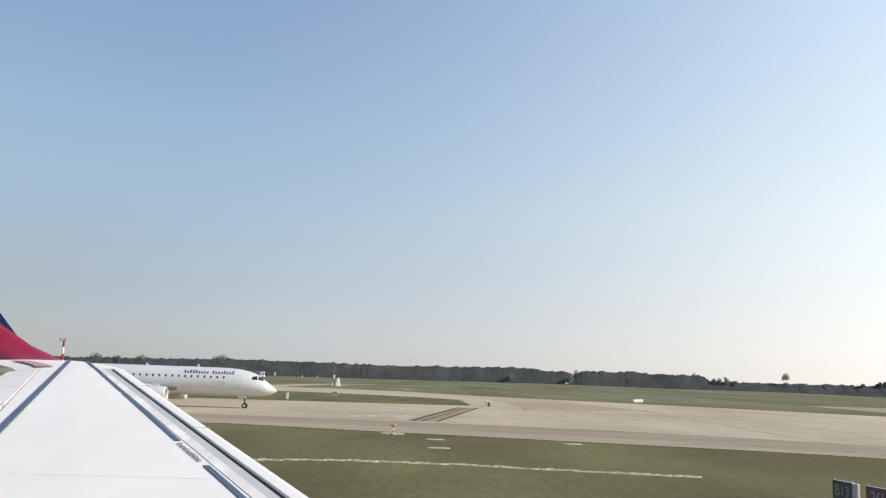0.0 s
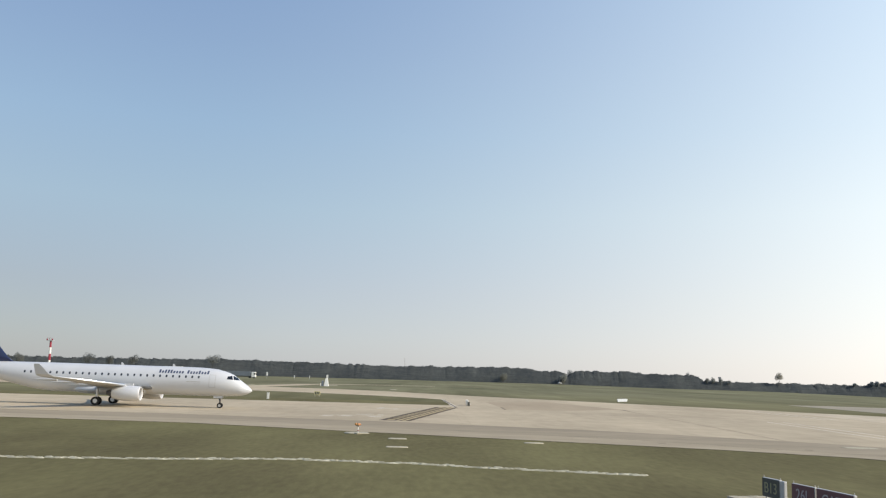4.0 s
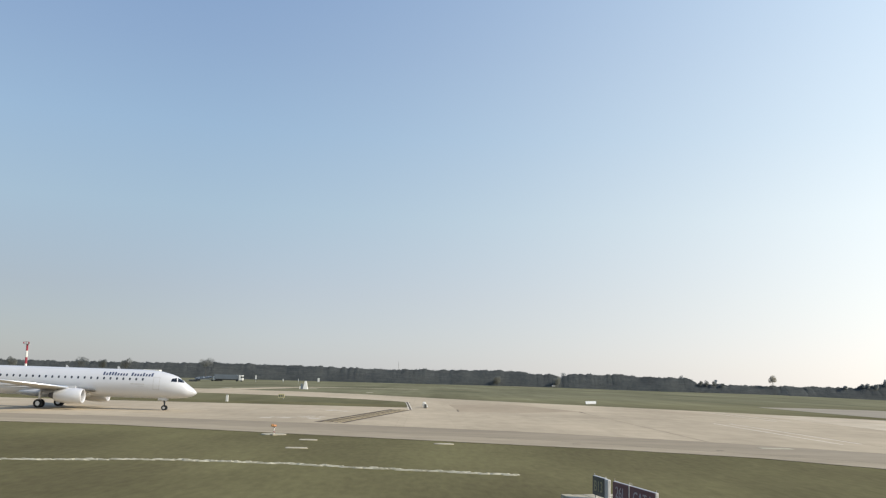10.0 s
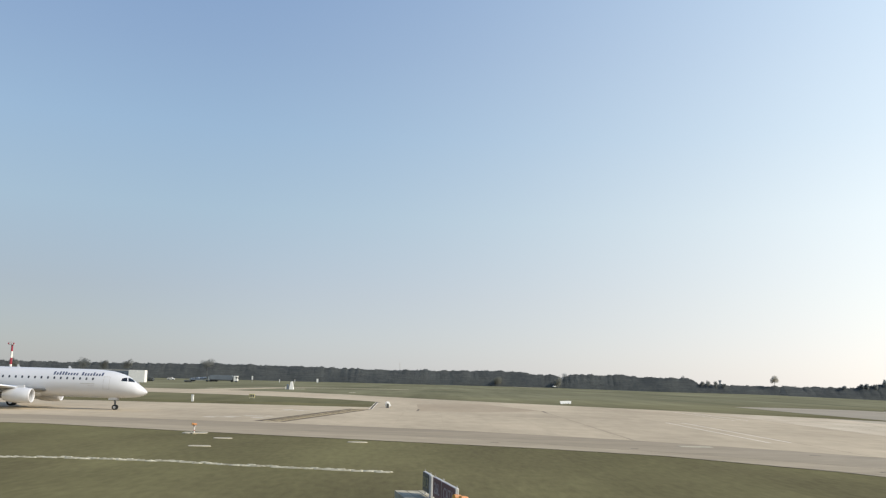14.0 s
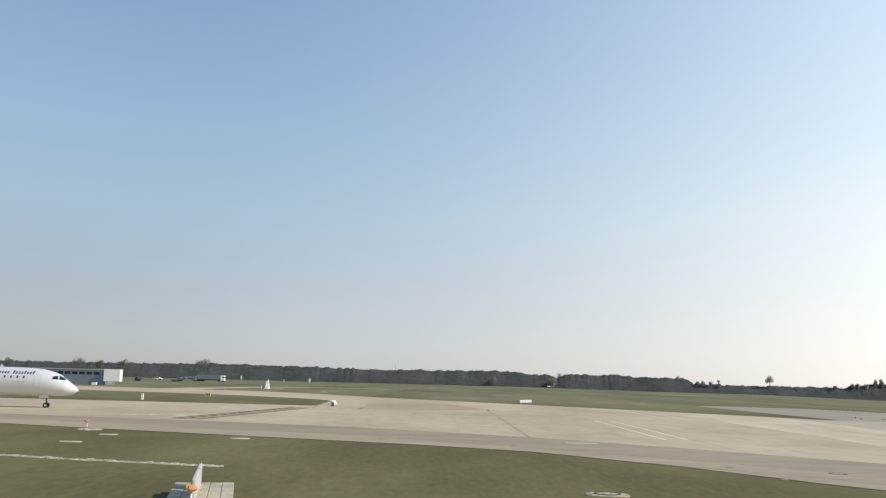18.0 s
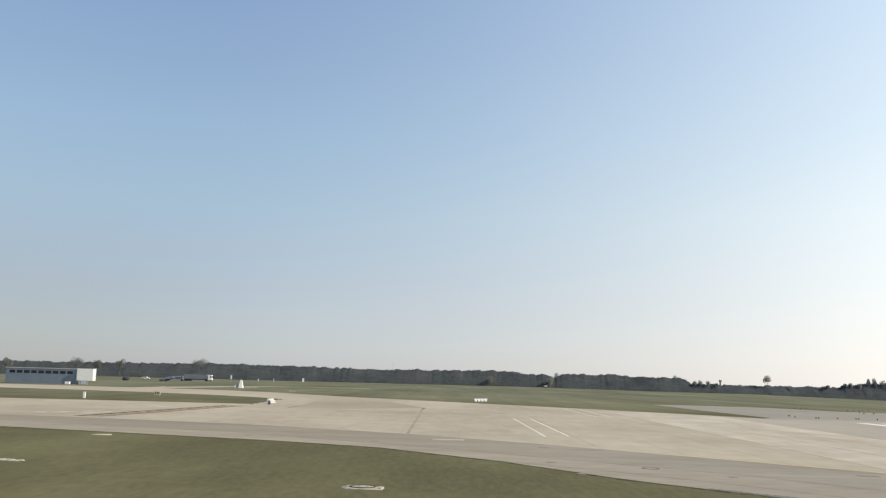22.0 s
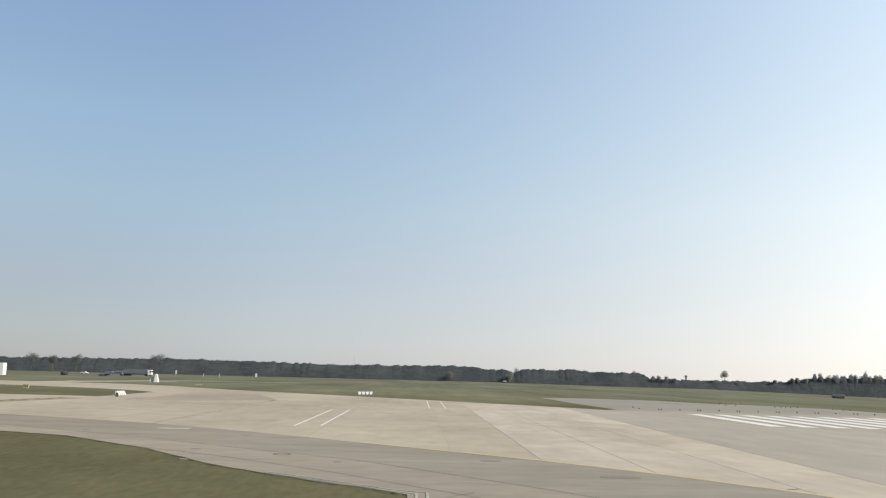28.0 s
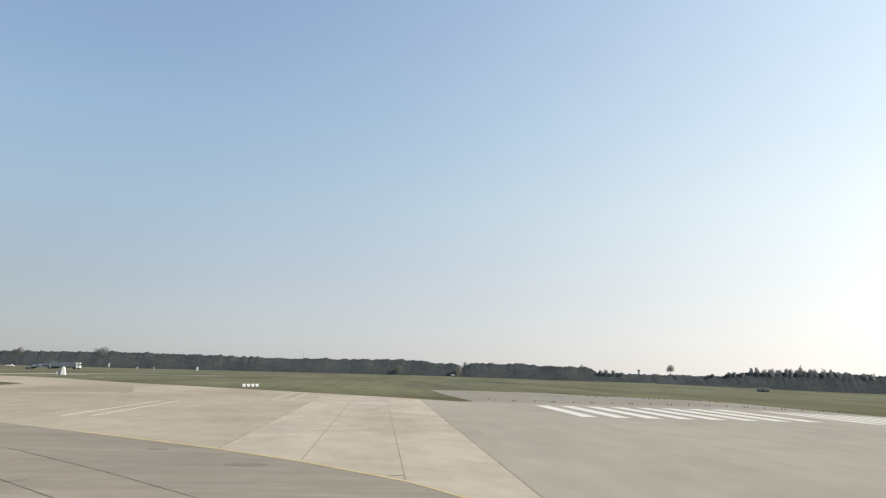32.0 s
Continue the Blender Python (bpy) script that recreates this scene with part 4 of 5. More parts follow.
for s0, s1, face, txt, tm in ((0.0, 1.16, SIGN_BLACK, "B13", SIGN_YELLOW), (1.91, 3.27, SIGN_RED, "26L", FADED_WHITE), (3.36, 5.36, SIGN_RED, "CAT I", FADED_WHITE)):
    case = bevel(part("sign_casing", Shape().box(s0, s1, -0.02, 0.11, 0.54, 1.26), SIGN_GREY, board, "galvanised sign casing"), 0.03)
    part("sign_face", Shape().box(s0 + 0.02, s1 - 0.02, -0.032, -0.02, 0.555, 1.245), face, case)
    lettering(txt, 0.56, tm, case, Matrix.Translation(((s0 + s1) / 2, -0.037, 0.71)) @ pose(0, 0, 0, 90, 0, 0))
    for q in (s0 + 0.15, s1 - 0.15):
        part("leg", Shape().tube((q, 0.06, 0.39), (q, 0.06, 0.56), 0.035, n=8), SIGN_GREY, board)
        part("foot_plate", Shape().box(q - 0.09, q + 0.09, -0.03, 0.15, 0.40, 0.425), SIGN_GREY, board)
    for q in (s0 + 0.03, s1 - 0.05):
        part("lifting_pin", Shape().tube((q, 0.06, 1.25), (q - 0.03, 0.06, 1.33), 0.009, n=6), SIGN_GREY, board)
bevel(part("end_panel", Shape().box(1.18, 1.43, -0.02, 0.12, 0.40, 1.24), SIGN_GREY, board), 0.03)


def guard_light(x, y, turn, label, group, z=0.05, more=0.0):
    g = thing("guard_light", label, "airfield light", x, y, z, turn, group)
    part("base_plate", Shape().box(-0.3, 0.3, -0.2, 0.2, -0.05, 0.03), LID, g)
    part("stem", Shape().tube((0, 0, 0), (0, 0, 0.42 + more), 0.035, n=8), PLAIN_WHITE, g)
    part("crossbar", Shape().box(-0.28, 0.28, -0.05, 0.05, 0.40 + more, 0.46 + more), SIGN_GREY, g)
    part("collar", Shape().tube((0, 0, 0.16), (0, 0, 0.24), 0.05, n=10), RED_PAINT, g)
    for o in (-0.2, 0.2):
        lamp = part("lamp", Shape().rings([[(o + r * math.cos(6.2832 * i / 14), q, 0.55 + more + r * math.sin(6.2832 * i / 14)) for i in range(14)] for q, r in ((-0.15, 0.10), (-0.02, 0.09), (0.09, 0.075), (0.13, 0.045))]), ORANGE, g, "orange lamp housing")
        part("lens", Shape().tube((o, -0.165, 0.55 + more), (o, -0.145, 0.55 + more), 0.086, n=14), AMBER, lamp)
    return g


guard_light(-96.35, -24.3, -60, "orange twin guard light on a short stem beside a concrete pad", "guard lights", 0.05, 0.14)
guard_light(-76.72, -67.05, -60, "orange twin guard light beside the sign boards", "guard lights", 0.41, 0.08)


def cover(x, y, w, l, label, mat=LID, name="manhole_cover", ring=True, group="covers"):
    c = thing(name, label, "ground cover", x, y, 0.0, random.uniform(-8, 8), group)
    n = 14
    rag = lambda k, zz: [((w / 2 * k) * math.copysign(abs(math.cos(6.2832 * i / n)) ** 0.6, math.cos(6.2832 * i / n)), (l / 2 * k) * math.copysign(abs(math.sin(6.2832 * i / n)) ** 0.6, math.sin(6.2832 * i / n)), zz) for i in range(n)]
    part("slab", Shape().rings([rag(1.0, -0.04), rag(1.0, 0.02), rag(0.93, 0.05)]), mat, c)
    if ring:
        k = min(w, l) * 0.36
        hoop = lambda q, zz: [(1.25 * q * math.cos(6.2832 * i / 20), q * math.sin(6.2832 * i / 20), zz) for i in range(20)]
        part("frame", Shape().rings([hoop(k, 0.03), hoop(k, 0.085), hoop(k * 0.92, 0.085), hoop(k * 0.92, 0.04)], cap=False), MARK_BLACK, c, "dark iron frame")
        lid = part("lid", Shape().rings([hoop(k * 0.82, 0.03), hoop(k * 0.82, 0.072), hoop(k * 0.6, 0.08)]), LID, c)
        for o in (-0.35, 0.35):
            # slots drawn as thin dark boxes instead of shaded hollows
            part("lifting_slot", Shape().box(o * k - 0.03, o * k + 0.03, -0.08, 0.08, 0.078, 0.084), GAP_DARK, lid)
        for _ in range(6):
            a, q = random.uniform(0, 6.28), random.uniform(0.85, 1.05)
            part("crumbled_edge", Shape().tube((w / 2 * q * math.cos(a), l / 2 * q * math.sin(a), 0.0), (w / 2 * q * math.cos(a), l / 2 * q * math.sin(a), 0.05), 0.16, 0.11, 7), CHALK, c)
    return c


cover(-96.5, -23.4, 2.0, 1.8, "pale concrete pad round a small airfield light", ring=False)
cover(-93.1, -28.6, 1.4, 0.9, "round concrete manhole cover in the grass", ring=False)
cover(-92.9, -36.2, 1.5, 0.7, "round concrete manhole cover in the grass", ring=False)
cover(-83.1, -29.4, 1.5, 0.8, "round concrete manhole cover in the grass", ring=False)
cover(-61.2, -57.6, 1.9, 1.3, "large rough concrete manhole cover in the grass")
for x, y, w, l in ((-57.2, -25.6, 2.55, 1.3), (-34.0, -46.7, 1.4, 1.0), (-28.3, -53.6, 2.2, 1.4), (-42.3, -49.2, 0.55, 0.5), (-51.2, -43.2, 0.6, 0.5), (-50.4, -49.4, 0.5, 0.5), (-50.3, -31.4, 0.9, 0.8), (-62.7, -29.1, 0.6, 0.6), (-72.8, -26.0, 0.7, 0.6)):
    c = thing("drain_cover", "pale patched drain cover flush in the asphalt" if w > 2.5 else "dark flush drain cover in the asphalt", "ground cover", x, y, 0.03, 0, "drain covers")
    k = 10
    rim = [(w / 2 * math.copysign(abs(math.cos(6.2832 * i / k)) ** 0.7, math.cos(6.2832 * i / k)) * random.uniform(0.8, 1.05), l / 2 * math.copysign(abs(math.sin(6.2832 * i / k)) ** 0.7, math.sin(6.2832 * i / k)) * random.uniform(0.8, 1.05)) for i in range(k)]
    part("plate", Shape().box(-w / 2, w / 2, -l / 2, l / 2, -0.03, 0.008) if w > 2.5 else Shape().slab(rim, -0.03, 0.008), LID if w > 2.5 else PATCH, c)

mh = thing("manhole_ring", "round iron manhole with a dark joint in the asphalt", "manhole", -45.8, -45.4, 0.025)
ringp = lambda r, z: [(r * math.cos(6.2832 * i / 24), r * math.sin(6.2832 * i / 24), z) for i in range(24)]
part("frame", Shape().rings([ringp(0.52, -0.02), ringp(0.52, 0.008), ringp(0.38, 0.008), ringp(0.38, -0.02)], cap=False), MARK_BLACK, mh)
part("lid", Shape().rings([ringp(0.37, -0.02), ringp(0.37, 0.006)]), ASPHALT, mh)

# chalk line through the grass
s = Shape()
lp = [(-125, -47.5), (-112, -48.8), (-105.8, -48.0), (-98.5, -46.2), (-92.3, -46.8), (-86.4, -48.3), (-79.8, -49.7)]
x = -125.0
while x < -79.8:
    w, y = random.uniform(0.05, 0.17) * (0.75 + 0.25 * math.sin(x * 0.9)), along(lp, x) + random.uniform(-0.24, 0.24)
    n = 6
    if random.random() > 0.01:
        s.add([(x + random.uniform(0.25, 0.5) * math.cos(6.2832 * i / n), y + w * math.sin(6.2832 * i / n), 0.0) for i in range(n)] + [(x + 0.2 * math.cos(6.2832 * i / n), y + w * 0.6 * math.sin(6.2832 * i / n), random.uniform(0.04, 0.09)) for i in range(n)],
              [tuple(range(n, 2 * n))] + [(i, (i + 1) % n, n + (i + 1) % n, n + i) for i in range(n)])
    x += random.uniform(0.22, 0.38)
tagged(part("chalk_line", s, CHALK), "uneven white chalky line of stones through the grass", "ground line", kind="stuff")

# yellow ladder at the holding point
lad = thing("holding_marking", "yellow ladder holding-position marking on a black painted ground", "road marking", -94.2, -3.5, 0.032, math.degrees(math.atan2(40, 6.2)))
part("black_ground", Shape().box(0, 40.4, -1.6, 1.6, 0.0, 0.006), MARK_BLACK, lad)
for o0, o1 in ((-1.08, -0.74), (-0.44, -0.12)):
    part("yellow_line", Shape().box(0, 40.4, o0, o1, 0.006, 0.014), MARK_YELLOW, lad)
for k in range(14):
    part("rung", Shape().box(0.8 + 2.9 * k, 2.35 + 2.9 * k, 0.28, 1.0, 0.006, 0.013), MARK_YELLOW, lad)

# faint old white marks and the paired white lines
for x0, x1, y0, y1 in ((-49.05, -48.4, -18.6, 16.5), (-46.87, -46.22, -17.3, 17.0), (-36.72, -36.1, 28, 60), (-34.45, -33.83, 29, 60)):
    ob = part("white_line", Shape().box(x0 + 0.25, x1 - 0.25, y0, y1, 0.03, 0.036), MARK_WHITE)
    tagged(ob, "thin white painted line on the concrete", "road marking", "white lines", kind="structure")
for o in (0.0, 0.42):
    tagged(part("white_line", Shape().add([(-88.2 + o, 75.5, 0.036), (-88.1 + o, 75.5, 0.036), (-86.8 + o, 37.5, 0.036), (-86.9 + o, 37.5, 0.036)], [(0, 3, 2, 1)]), MARK_WHITE), "white double line across the end of the grass wedge", "road marking", "white lines", kind="structure")
tagged(part("black_line", Shape().add([(-88.1, 75.5, 0.034), (-87.78, 75.5, 0.034), (-86.48, 37.5, 0.034), (-86.8, 37.5, 0.034)], [(0, 3, 2, 1)]), MARK_BLACK), "black painted gap between two white lines", "road marking", kind="structure")
old = Shape()
for x0, x1, y0, y1, n in ((-103, -95.5, 2.5, 5.5, 12), (-99, -96, 7.5, 10, 4), (-98, -92, 25, 30, 10)):
    for k in range(n):
        x, y, w, l = random.uniform(x0, x1), random.uniform(y0, y1), random.uniform(0.3, 1.1), random.uniform(0.3, 1.3)
        old.slab([(x - w, y - l * 0.4), (x + w * 0.7, y - l * 0.5), (x + w, y + l * 0.3), (x - w * 0.6, y + l * 0.5)], 0.029, 0.0325 + 0.0002 * k)
tagged(part("faded_marking", old, OLD_PAINT), "faded scraps of old white paint on the concrete", "road marking", kind="structure")
edge = Shape()
yl = [-42.0, -39.0, -36.0, -30.93, -25.87, -20.81, -15.75, -12.0]
edge.sheet([[(x, along(CONCRETE_NEAR, x) + 0.05 + w, 0.036) for x in yl] for w in (0.0, 0.62)])
tagged(part("yellow_edge_line", edge, EDGE_YELLOW), "worn yellow edge line along the concrete", "road marking", kind="structure")


def lamp_row(label, x, y, z, n, dx, dy, turn, w, h):
    """A row of white lamp housings: each a box that widens upwards, with a dark lens slot, on two thin legs."""
    row = thing("lamp_row", label, "airfield light", x, y, z, 0, "lamp rows")
    for k in range(n):
        m = Matrix.Translation((dx * (k - (n - 1) / 2), dy * (k - (n - 1) / 2), 0)) @ Matrix.Rotation(radians(turn), 4, "Z")
        low = h * 0.22
        pts = [m @ Vector(q) for q in ((-w * 0.26, -0.38, low), (w * 0.26, -0.38, low), (w * 0.26, 0.36, low), (-w * 0.26, 0.36, low), (-w / 2, 0.06, h), (w / 2, 0.06, h), (w / 2, 0.36, h), (-w / 2, 0.36, h))]
        house = bevel(part("housing", Shape().add(pts, [(3, 2, 1, 0), (4, 5, 6, 7), (0, 1, 5, 4), (1, 2, 6, 5), (2, 3, 7, 6), (3, 0, 4, 7)]), PLAIN_WHITE, row), 0.02)
        part("lens_slot", Shape().box(-w * 0.3, w * 0.3, 0.345, 0.375, h * 0.5, h * 0.68, m), GLASS_DARK, house)
        for o in (-0.22, 0.22):
            part("leg", Shape().tube(m @ Vector((0, o, -0.05)), m @ Vector((0, o, low + 0.02)), 0.035, n=6), SIGN_GREY, house)
    return row


lamp_row("row of four white lamp housings at the pavement edge", -49.2, 98.0, -0.22, 4, 0.75, 1.13, 0, 0.72, 0.80)
edge_row = lamp_row("row of white lamp housings at the end of the grass wedge", -84.5, 46.4, 0.03, 4, 0.03, 0.92, 90, 0.58, 0.86)
bevel(part("control_box", Shape().box(-0.15, 0.2, -2.05, -1.8, -0.02, 0.62), SIGN_BLACK, edge_row))

mp = thing("marker_post", "short white marker post in the grass", "marker post", -117.0, 54.0)
bevel(part("body", Shape().box(-0.17, 0.17, -0.17, 0.17, -0.05, 1.02), PLAIN_WHITE, mp))
part("cap", Shape().box(-0.2, 0.2, -0.2, 0.2, 1.02, 1.07), SIGN_GREY, mp)
ysn = thing("yellow_sign", "small yellow taxiway sign with dark marks", "sign", -111.5, 75.4)
bevel(part("casing", Shape().box(-0.55, 0.55, -0.06, 0.12, 0.22, 0.95), PALE_YELLOW, ysn), 0.02)
for o in (-0.32, 0.0, 0.32):
    part("dark_bar", Shape().box(o - 0.09, o + 0.09, -0.075, -0.06, 0.36, 0.82), SIGN_BLACK, ysn)
for o in (-0.4, 0.4):
    part("leg", Shape().tube((o, 0.03, -0.05), (o, 0.03, 0.24), 0.03, n=6), SIGN_GREY, ysn)

# white pyramid shelter
py = thing("pyramid_marker", "tall white truncated-pyramid marker housing beside a grey cabinet", "airfield marker", -124.0, 205.0, land(205) - 0.1)
r = lambda k, z: [Vector((sx * k, sy * k, z)) for sx, sy in ((-1, -1), (1, -1), (1, 1), (-1, 1))]
bevel(part("tower", Shape().rings([r(0.78, 0), r(0.33, 2.65)]), PLAIN_WHITE, py), 0.04)
part("top_lamp", Shape().tube((0, 0, 2.6), (0, 0, 2.85), 0.13, n=10), SIGN_GREY, py)
bevel(part("cabinet", Shape().box(-1.55, -0.95, -0.6, 0.4, 0, 1.8), GREY_PANEL, py, "grey steel cabinet"), 0.03)
part("post", Shape().tube((-1.75, -0.9, 0), (-1.75, -0.9, 1.1), 0.1, n=8), PLAIN_WHITE, py)

# red and white lamp mast
mast = thing("light_mast", "red and white banded lattice mast with a lamp platform", "mast", -202.9, 175.0, land(175))
for k in range(6):
    part("band", Shape().tube((0, 0, 1.9 * k), (0, 0, 1.9 * k + 1.9), 0.42 - 0.02 * k, 0.40 - 0.02 * k, 10), RED_PAINT if k % 2 else PLAIN_WHITE, mast)
part("platform", Shape().box(-0.8, 0.8, -0.8, 0.8, 11.4, 11.5), SIGN_GREY, mast)
for o in (-0.75, 0.0, 0.75):
    part("floodlight", Shape().box(o - 0.17, o + 0.17, -0.95, -0.7, 11.55, 12.0), RED_PAINT if o else SIGN_GREY, mast)
part("rail", Shape().box(-0.9, 0.9, -0.92, -0.88, 12.15, 12.22), RED_PAINT, mast)

# white cabin on a leg and the grey building beside it
cabin = thing("equipment_cabin", "large white equipment cabin raised on a short leg", "cabin", -171.2, 194.0, land(194))
bevel(part("box", Shape().box(-2.6, 2.6, -1.2, 1.2, 1.2, 5.0), PLAIN_WHITE, cabin), 0.06)
part("leg", Shape().box(0.0, 0.6, -0.3, 0.3, -0.1, 1.25), PLAIN_WHITE, cabin)
part("leg", Shape().box(-2.3, -1.9, -0.3, 0.3, -0.1, 1.25), PLAIN_WHITE, cabin)
bld = thing("low_building", "long low blue-grey clad building with a dark window band", "building", -185.0, 197.0, land(197))
wall = bevel(part("wall", Shape().box(-12, 11.2, -3, 4, -0.2, 4.75), GREY_PANEL, bld), 0.04)
part("roof", Shape().box(-12.15, 11.35, -3.15, 4.15, 4.75, 4.98), SIGN_GREY, bld)
for k in range(9):
    part("window", Shape().box(-10.8 + 2.3 * k, -9.0 + 2.3 * k, -3.03, -2.98, 3.2, 4.1), GLASS_DARK, wall)
part("step_box", Shape().box(8.0, 9.4, -5.2, -4.2, -0.1, 0.85), PLAIN_WHITE, bld)


def lorry(x, y, turn):
    t = thing("lorry", "articulated lorry with a dark grey trailer and white cab", "truck", x, y, land(y) + 0.6, turn)
    bevel(part("trailer", Shape().box(-12.8, 0.2, -1.25, 1.25, 1.2, 3.7), DARK_PANEL, t), 0.05)
    cab = bevel(part("cab", Shape().box(0.9, 3.2, -1.22, 1.22, 0.6, 3.5), PLAIN_WHITE, t), 0.12)
    part("windscreen", Shape().box(3.19, 3.23, -1.05, 1.05, 2.0, 3.0), GLASS_DARK, cab)
    part("side_window", Shape().box(2.1, 3.0, -1.25, -1.21, 2.0, 2.9), GLASS_DARK, cab)
    part("chassis", Shape().box(-12.5, 3.0, -0.5, 0.5, 0.7, 1.2), DARK_METAL, t)
    for px in (-11.6, -10.3, -9.0, -0.2, 2.2):
        for o in (-1.05, 1.05):
            part("wheel", Shape().tube((px, o - 0.15, 0.5), (px, o + 0.15, 0.5), 0.5, n=14), RUBBER, t)


def car(x, y, turn):
    t = thing("car", "small white car on the perimeter road", "car", x, y, land(y) + 0.9, turn)
    prof = [(-2.1, 0.35), (2.1, 0.35), (2.15, 0.75), (1.2, 0.95), (0.5, 1.45), (-1.2, 1.48), (-2.0, 0.98), (-2.15, 0.7)]
    bevel(part("body", Shape().rings([[Vector((a, o, z)) for a, z in prof] for o in (-0.85, 0.85)]), PLAIN_WHITE, t), 0.06)
    part("side_glass", Shape().rings([[Vector((a, o, z)) for a, z in ((0.95, 0.97), (0.45, 1.38), (-1.1, 1.4), (-1.6, 0.99))] for o in (-0.87, 0.87)]), GLASS_DARK, t)
    for px in (-1.35, 1.35):
        for o in (-0.75, 0.75):
            part("wheel", Shape().tube((px, o - 0.11, 0.32), (px, o + 0.11, 0.32), 0.32, n=14), RUBBER, t)


lorry(-190.5, 420.0, 0)
flat = thing("lorry", "loaded low flatbed lorry with a white cab", "truck", -205.0, 422.0, land(422) + 0.5)
part("bed", Shape().box(-9.8, 0.1, -1.25, 1.25, 0.75, 1.15), GREY_PANEL, flat)
load = Shape()
for k in range(7):
    blob(load, (-9.0 + 1.35 * k, random.uniform(-0.3, 0.3), 1.35 + 0.12 * k), random.uniform(0.75, 1.0), 0, 0.7)
part("load", load, GREY_PANEL, flat, "dark heap of loaded material")
cab = bevel(part("cab", Shape().box(0.5, 2.5, -1.2, 1.2, 0.55, 2.75), PLAIN_WHITE, flat), 0.12)
part("windscreen", Shape().box(2.49, 2.53, -1.05, 1.05, 1.6, 2.45), GLASS_DARK, cab)
part("side_window", Shape().box(1.4, 2.3, -1.23, -1.19, 1.6, 2.4), GLASS_DARK, cab)
for px in (-8.6, -7.4, 0.0, 1.8):
    for o in (-1.05, 1.05):
        part("wheel", Shape().tube((px, o - 0.15, 0.45), (px, o + 0.15, 0.45), 0.45, n=14), RUBBER, flat)
car(-225.0, 420.0, 0)
car(62.5, 950.0, 20)
# gravel track to the wood, and small pale slabs in the field
s = Shape()
for (xa, ya), (xb, yb) in (((24, 755), (21, 820)), ((21, 820), (14, 955))):
    s.add([(x, y, land(y) + 0.03) for x, y in ((xa - 2.5, ya), (xa + 2.5, ya), (xb + 2.5, yb), (xb - 2.5, yb))], [(0, 1, 2, 3)])
tagged(part("gravel_track", s, CONCRETE), "pale gravel track leading to the wood", "track", kind="structure")
for x, y, w, l in ((-124.3, 221.0, 4.6, 5.0), (-100.4, 164.5, 1.8, 4.0), (-146.5, 190.5, 2.4, 3.0)):
    pad = thing("concrete_pad", "small pale concrete pad in the grass", "ground cover", x, y, land(y), random.uniform(-10, 10), "field pads")
    bevel(part("slab", Shape().box(-w / 2, w / 2, -l / 2, l / 2, -0.05, 0.06), LID, pad), 0.02)
# far white marker boards
for x, y, w, z0, z1 in ((-195.0, 500, 0.9, 2.0, 4.4), (-177.2, 500, 0.6, 1.2, 2.6), (-168.0, 505, 0.4, 1.2, 2.8), (-176.4, 690, 1.6, 0.5, 3.6)):
    m = thing("field_marker", "white marker board on a post at the field edge", "marker board", x, y, land(y), 0, "field markers")
    bevel(part("board", Shape().box(-w / 2, w / 2, -0.1, 0.1, z0, z1), PLAIN_WHITE, m), 0.02)
    part("post", Shape().box(-0.08, 0.08, -0.05, 0.05, -0.2, z0 + 0.1), SIGN_GREY, m)
am = thing("radio_mast", "thin lattice radio mast above the wood", "mast", -118.0, 1080.0, land(1080))
part("shaft", Shape().tube((0, 0, 0), (-2.2, 0, 27.5), 0.38, 0.2, 8), SIGN_GREY, am)


# runway end and approach lights, on short stems
def stem_light(x, y, h, group, mat=ORANGE):
    g = thing("runway_light", "small elevated runway light on a thin stem", "airfield light", x, y, cross_fall(x), 0, group)
    part("stem", Shape().tube((0, 0, 0), (0, 0, h), 0.035, n=6), SIGN_GREY, g)
    part("head", Shape().tube((0, -0.10, h), (0, 0.09, h + 0.03), 0.095, 0.075, 10), mat, g)
    return g


for k in range(9):
    for o in (-0.2, 0.2) if k < 4 else (-0.28, 0.28):
        stem_light(-1.7 + 5.95 * k + o, 38.5, 0.3, "threshold lights", RUST)
    stem_light(1.4 + 5.93 * k, 38.7, 0.3, "threshold lights", RUST)
for x, y, h in ((-5.5, 39.6, 0.5), (-4.4, 40.2, 0.3)):
    stem_light(x, y, h, "threshold lights", RUST)
for x0, y0, n, dx in ((14.3, 88.4, 3, 1.2), (21.6, 80.4, 5, 0.97), (16.8, 63.2, 2, 1.8), (24.6, 60.8, 5, 0.95), (34.6, 60.0, 3, 1.4)):
    for k in range(n):
        stem_light(x0 + dx * k, y0 + random.uniform(-0.5, 0.5), 0.45, "approach lights", RUST)
stem_light(14.4, 59.9, 0.75, "approach lights", RUST)
# thin dark patch, in the same colour as the joints
tagged(part("light_pad", Shape().slab([(10.4, 84.2), (11.5, 82.4), (14.3, 80.6), (14.0, 82.6), (12.0, 84.0)], 0.0, 0.03), TAR), "thin dark patch beside the approach lights", "patch", kind="structure")

# ---- tarred seams, then the concrete slabs ----
seams = tagged(new("joint_sealing"), "black tarred joints across the pavement", "pavement joint", kind="structure")
for curve_pts, x0, x1 in ((SEAM, -80, -24), (SEAM_LOW, -57, -33)):
    b = [(x, along(curve_pts, x)) for x in range(x0, x1 + 1)]
    part("tar_seam", Shape().sheet([[(x, y + o, 0.03) for x, y in b] for o in (-0.07, 0.07)]), TAR, seams)
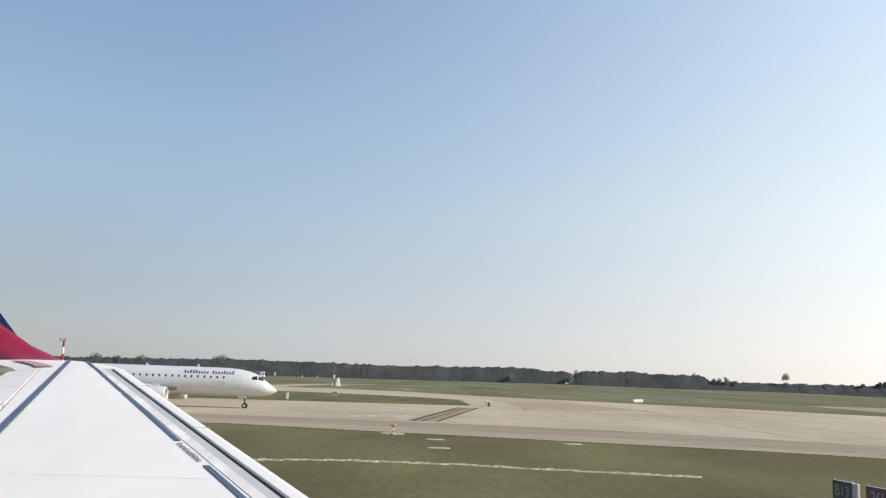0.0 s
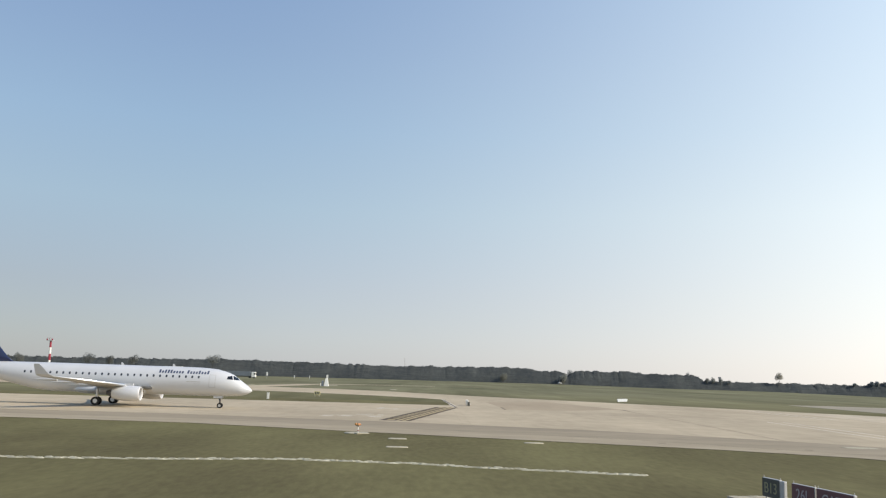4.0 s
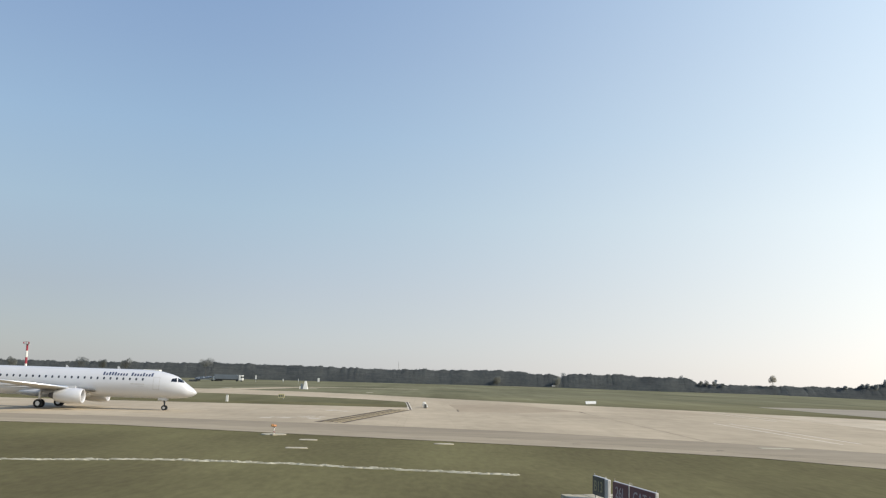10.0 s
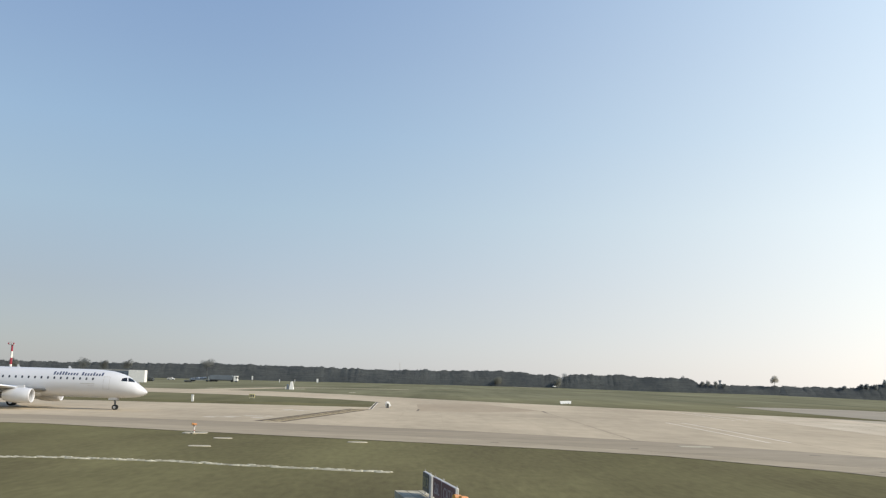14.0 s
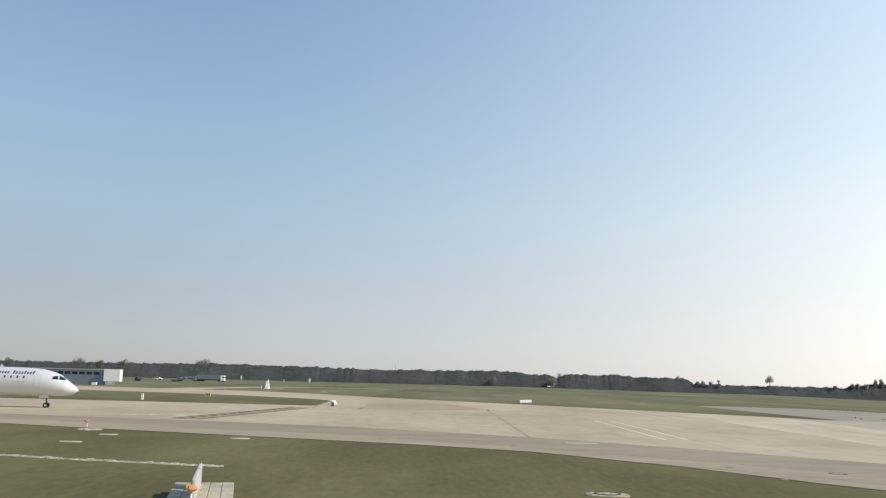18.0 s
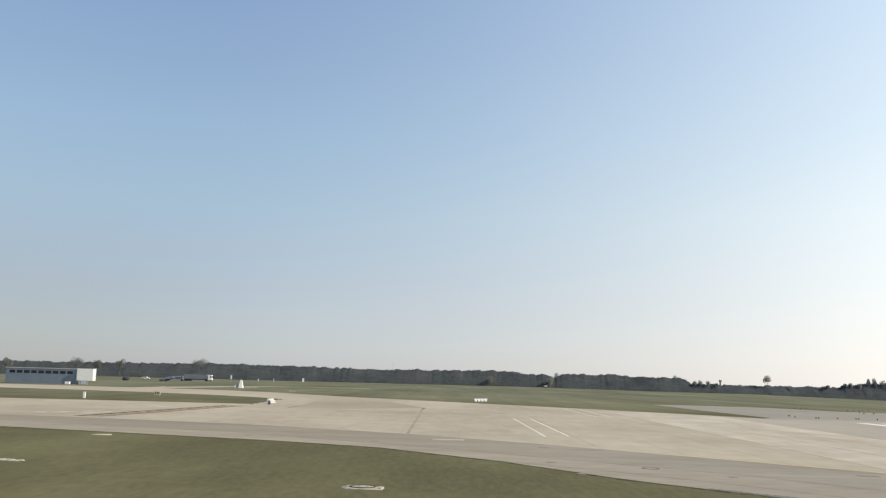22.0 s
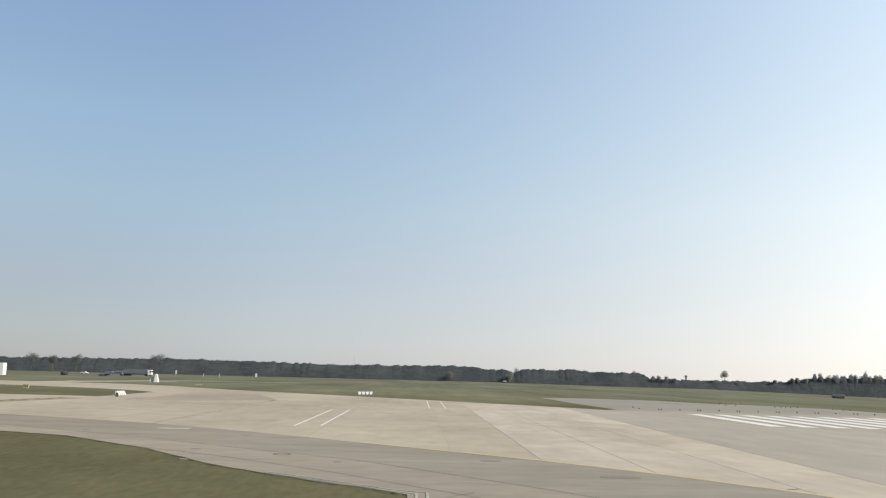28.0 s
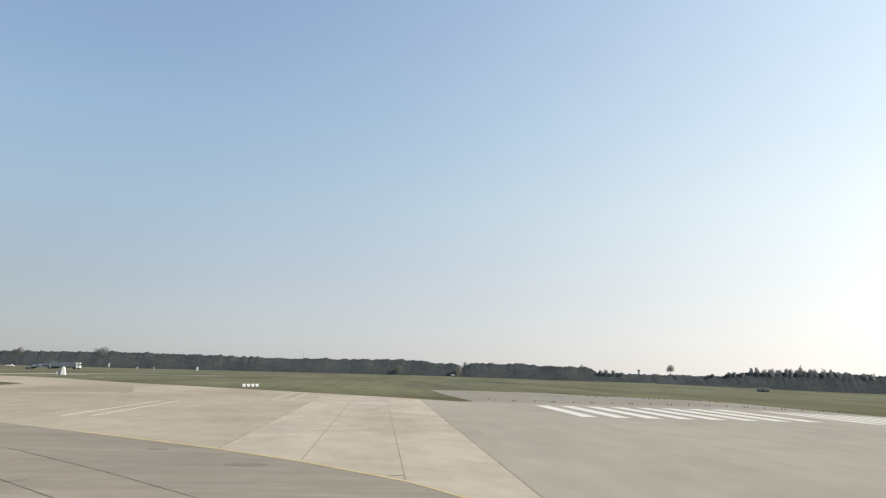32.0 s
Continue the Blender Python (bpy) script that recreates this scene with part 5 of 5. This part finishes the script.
part("tar_seam", Shape().sheet([[(-37.0, -62.3 + o, 0.03), (-35.8, -60.5 + o, 0.03)] for o in (-0.06, 0.06)]), TAR, seams)
for x, y0, y1, w in ((-46.1, -32, 30, 0.02), (-30.95, -46, 40, 0.03), (-25.87, -52, 20, 0.03), (-20.81, -59, 30, 0.025), (-15.72, -70, 48, 0.03)):
    part("tar_seam", Shape().box(x - w, x + w, y0, y1, 0.03, 0.034), JOINT, seams)
part("tar_seam", Shape().slab([(-21.5, -57.3), (-20.75, -56.85), (-20.8, -56.72), (-21.55, -57.15)], 0.03, 0.036), TAR, seams)
part("stained_joint", Shape().slab([(-60.75, -19.3), (-60.5, -19.5), (-60.4, 20), (-60.5, 46), (-60.75, 46), (-60.65, 20)], 0.03, 0.035), STAIN_DARK, seams)
concrete = tagged(new("concrete_pavement"), "pale concrete taxiway laid in large slabs with open joints", "pavement", kind="structure")
STEP = 7.5


def cut(poly, level, side):
    """The part of a plan outline above (side 1) or below (side -1) a level of y."""
    out = []
    for (xa, ya), (xb, yb) in zip(poly, poly[1:] + poly[:1]):
        if (ya - level) * side >= 0:
            out.append((xa, ya))
        if (ya - level) * (yb - level) < 0:
            t = (level - ya) / (yb - ya)
            out.append((xa + (xb - xa) * t, level))
    return out


rest, count, gap = Shape(), 0, 0.012
base = Shape()
cols = sorted([-10.2] + [-15.75 - 5.06 * k for k in range(40)] + [-87.4], reverse=True)
cells = []
for xr, xl in zip(cols, cols[1:]):
    bands = [(CONCRETE_NEAR, FAR_EDGE)] if xl > -87.5 else [(CONCRETE_NEAR, WEDGE_LOW), (WEDGE_HIGH, FAR_EDGE)]
    for low, high in bands:
        l0, l1, h0, h1 = along(low, xl), along(low, xr), along(high, xl), along(high, xr)
        base.slab([(xl, l0), (xr, l1), (xr, h1), (xl, h0)], -0.05, 0.027)
        y = math.floor(min(l0, l1) / STEP) * STEP
        while y < max(h0, h1):
            q = cut(cut([(xl + gap, l0), (xr - gap, l1), (xr - gap, h1), (xl + gap, h0)], y + 0.002, 1), y + STEP - 0.002, -1)
            if len(q) > 2 and max(p[1] for p in q) - min(p[1] for p in q) > 0.1:
                cells.append((xl, y, q))
            y += STEP
part("bedding", base, STAIN, concrete)
cells.sort(key=lambda c: (c[0] + 45) ** 2 * 0.35 + (c[1] + 60) ** 2)
for xl, y, q in cells:
    if count < 300:
        part("slab", Shape().slab(q, -0.02, 0.03), NEW_CONCRETE if -31.5 < xl < -16 else OLD_CONCRETE if xl > -16 else CONCRETE, concrete)
        count += 1
    else:
        rest.slab(q, -0.02, 0.03)
tagged(part("far_slabs", rest, CONCRETE, concrete), "far slabs of the same pale concrete", kind="stuff")
part("stained_area", Shape().slab([(-79.5, 34), (-70, 36.7), (-60, 47), (-68, 77), (-80.4, 66.5)], 0.01, 0.034), STAIN, concrete, "brown stained old patch of concrete")
for q in ([(-79.9, 34), (-79.6, 34), (-79.5, 42), (-79.8, 42)], [(-60.7, 40.5), (-60.3, 40.5), (-60.2, 46), (-60.6, 46)]):
    part("tar_seam", Shape().slab(q, 0.03, 0.039), TAR, seams)

# ---- grass tufts of the near strip ----
tuft = []
while len(tuft) < 6000:
    x = rng.uniform(-128, -38.6)
    top = along(GRASS_NEAR, x) - 0.02
    y = top - abs(rng.normal()) * 0.22 if rng.uniform() < 0.8 else -84.15 + abs(rng.normal()) * 0.2
    if -84.2 < y < top:
        tuft.append((x, y))
tuft = np.array(tuft)
n = len(tuft)
a, h, w = rng.uniform(0, 6.283, n), rng.uniform(0.008, 0.025, n), rng.uniform(0.04, 0.14, n)
side = np.stack([np.cos(a) * w, np.sin(a) * w, np.zeros(n)], axis=1)
foot = np.concatenate([tuft, np.full((n, 1), -0.01)], axis=1)
tip = foot + np.stack([-np.sin(a) * rng.uniform(0.08, 0.2, n), np.cos(a) * rng.uniform(0.08, 0.2, n), h], axis=1)
tagged(part("grass_tufts", quads("grass_tufts", np.stack([foot - side, foot + side, tip + side * 0.55, tip - side * 0.4], axis=1), TUFT), TUFT), "short uneven olive grass tufts with dry blades", "grass", kind="stuff")
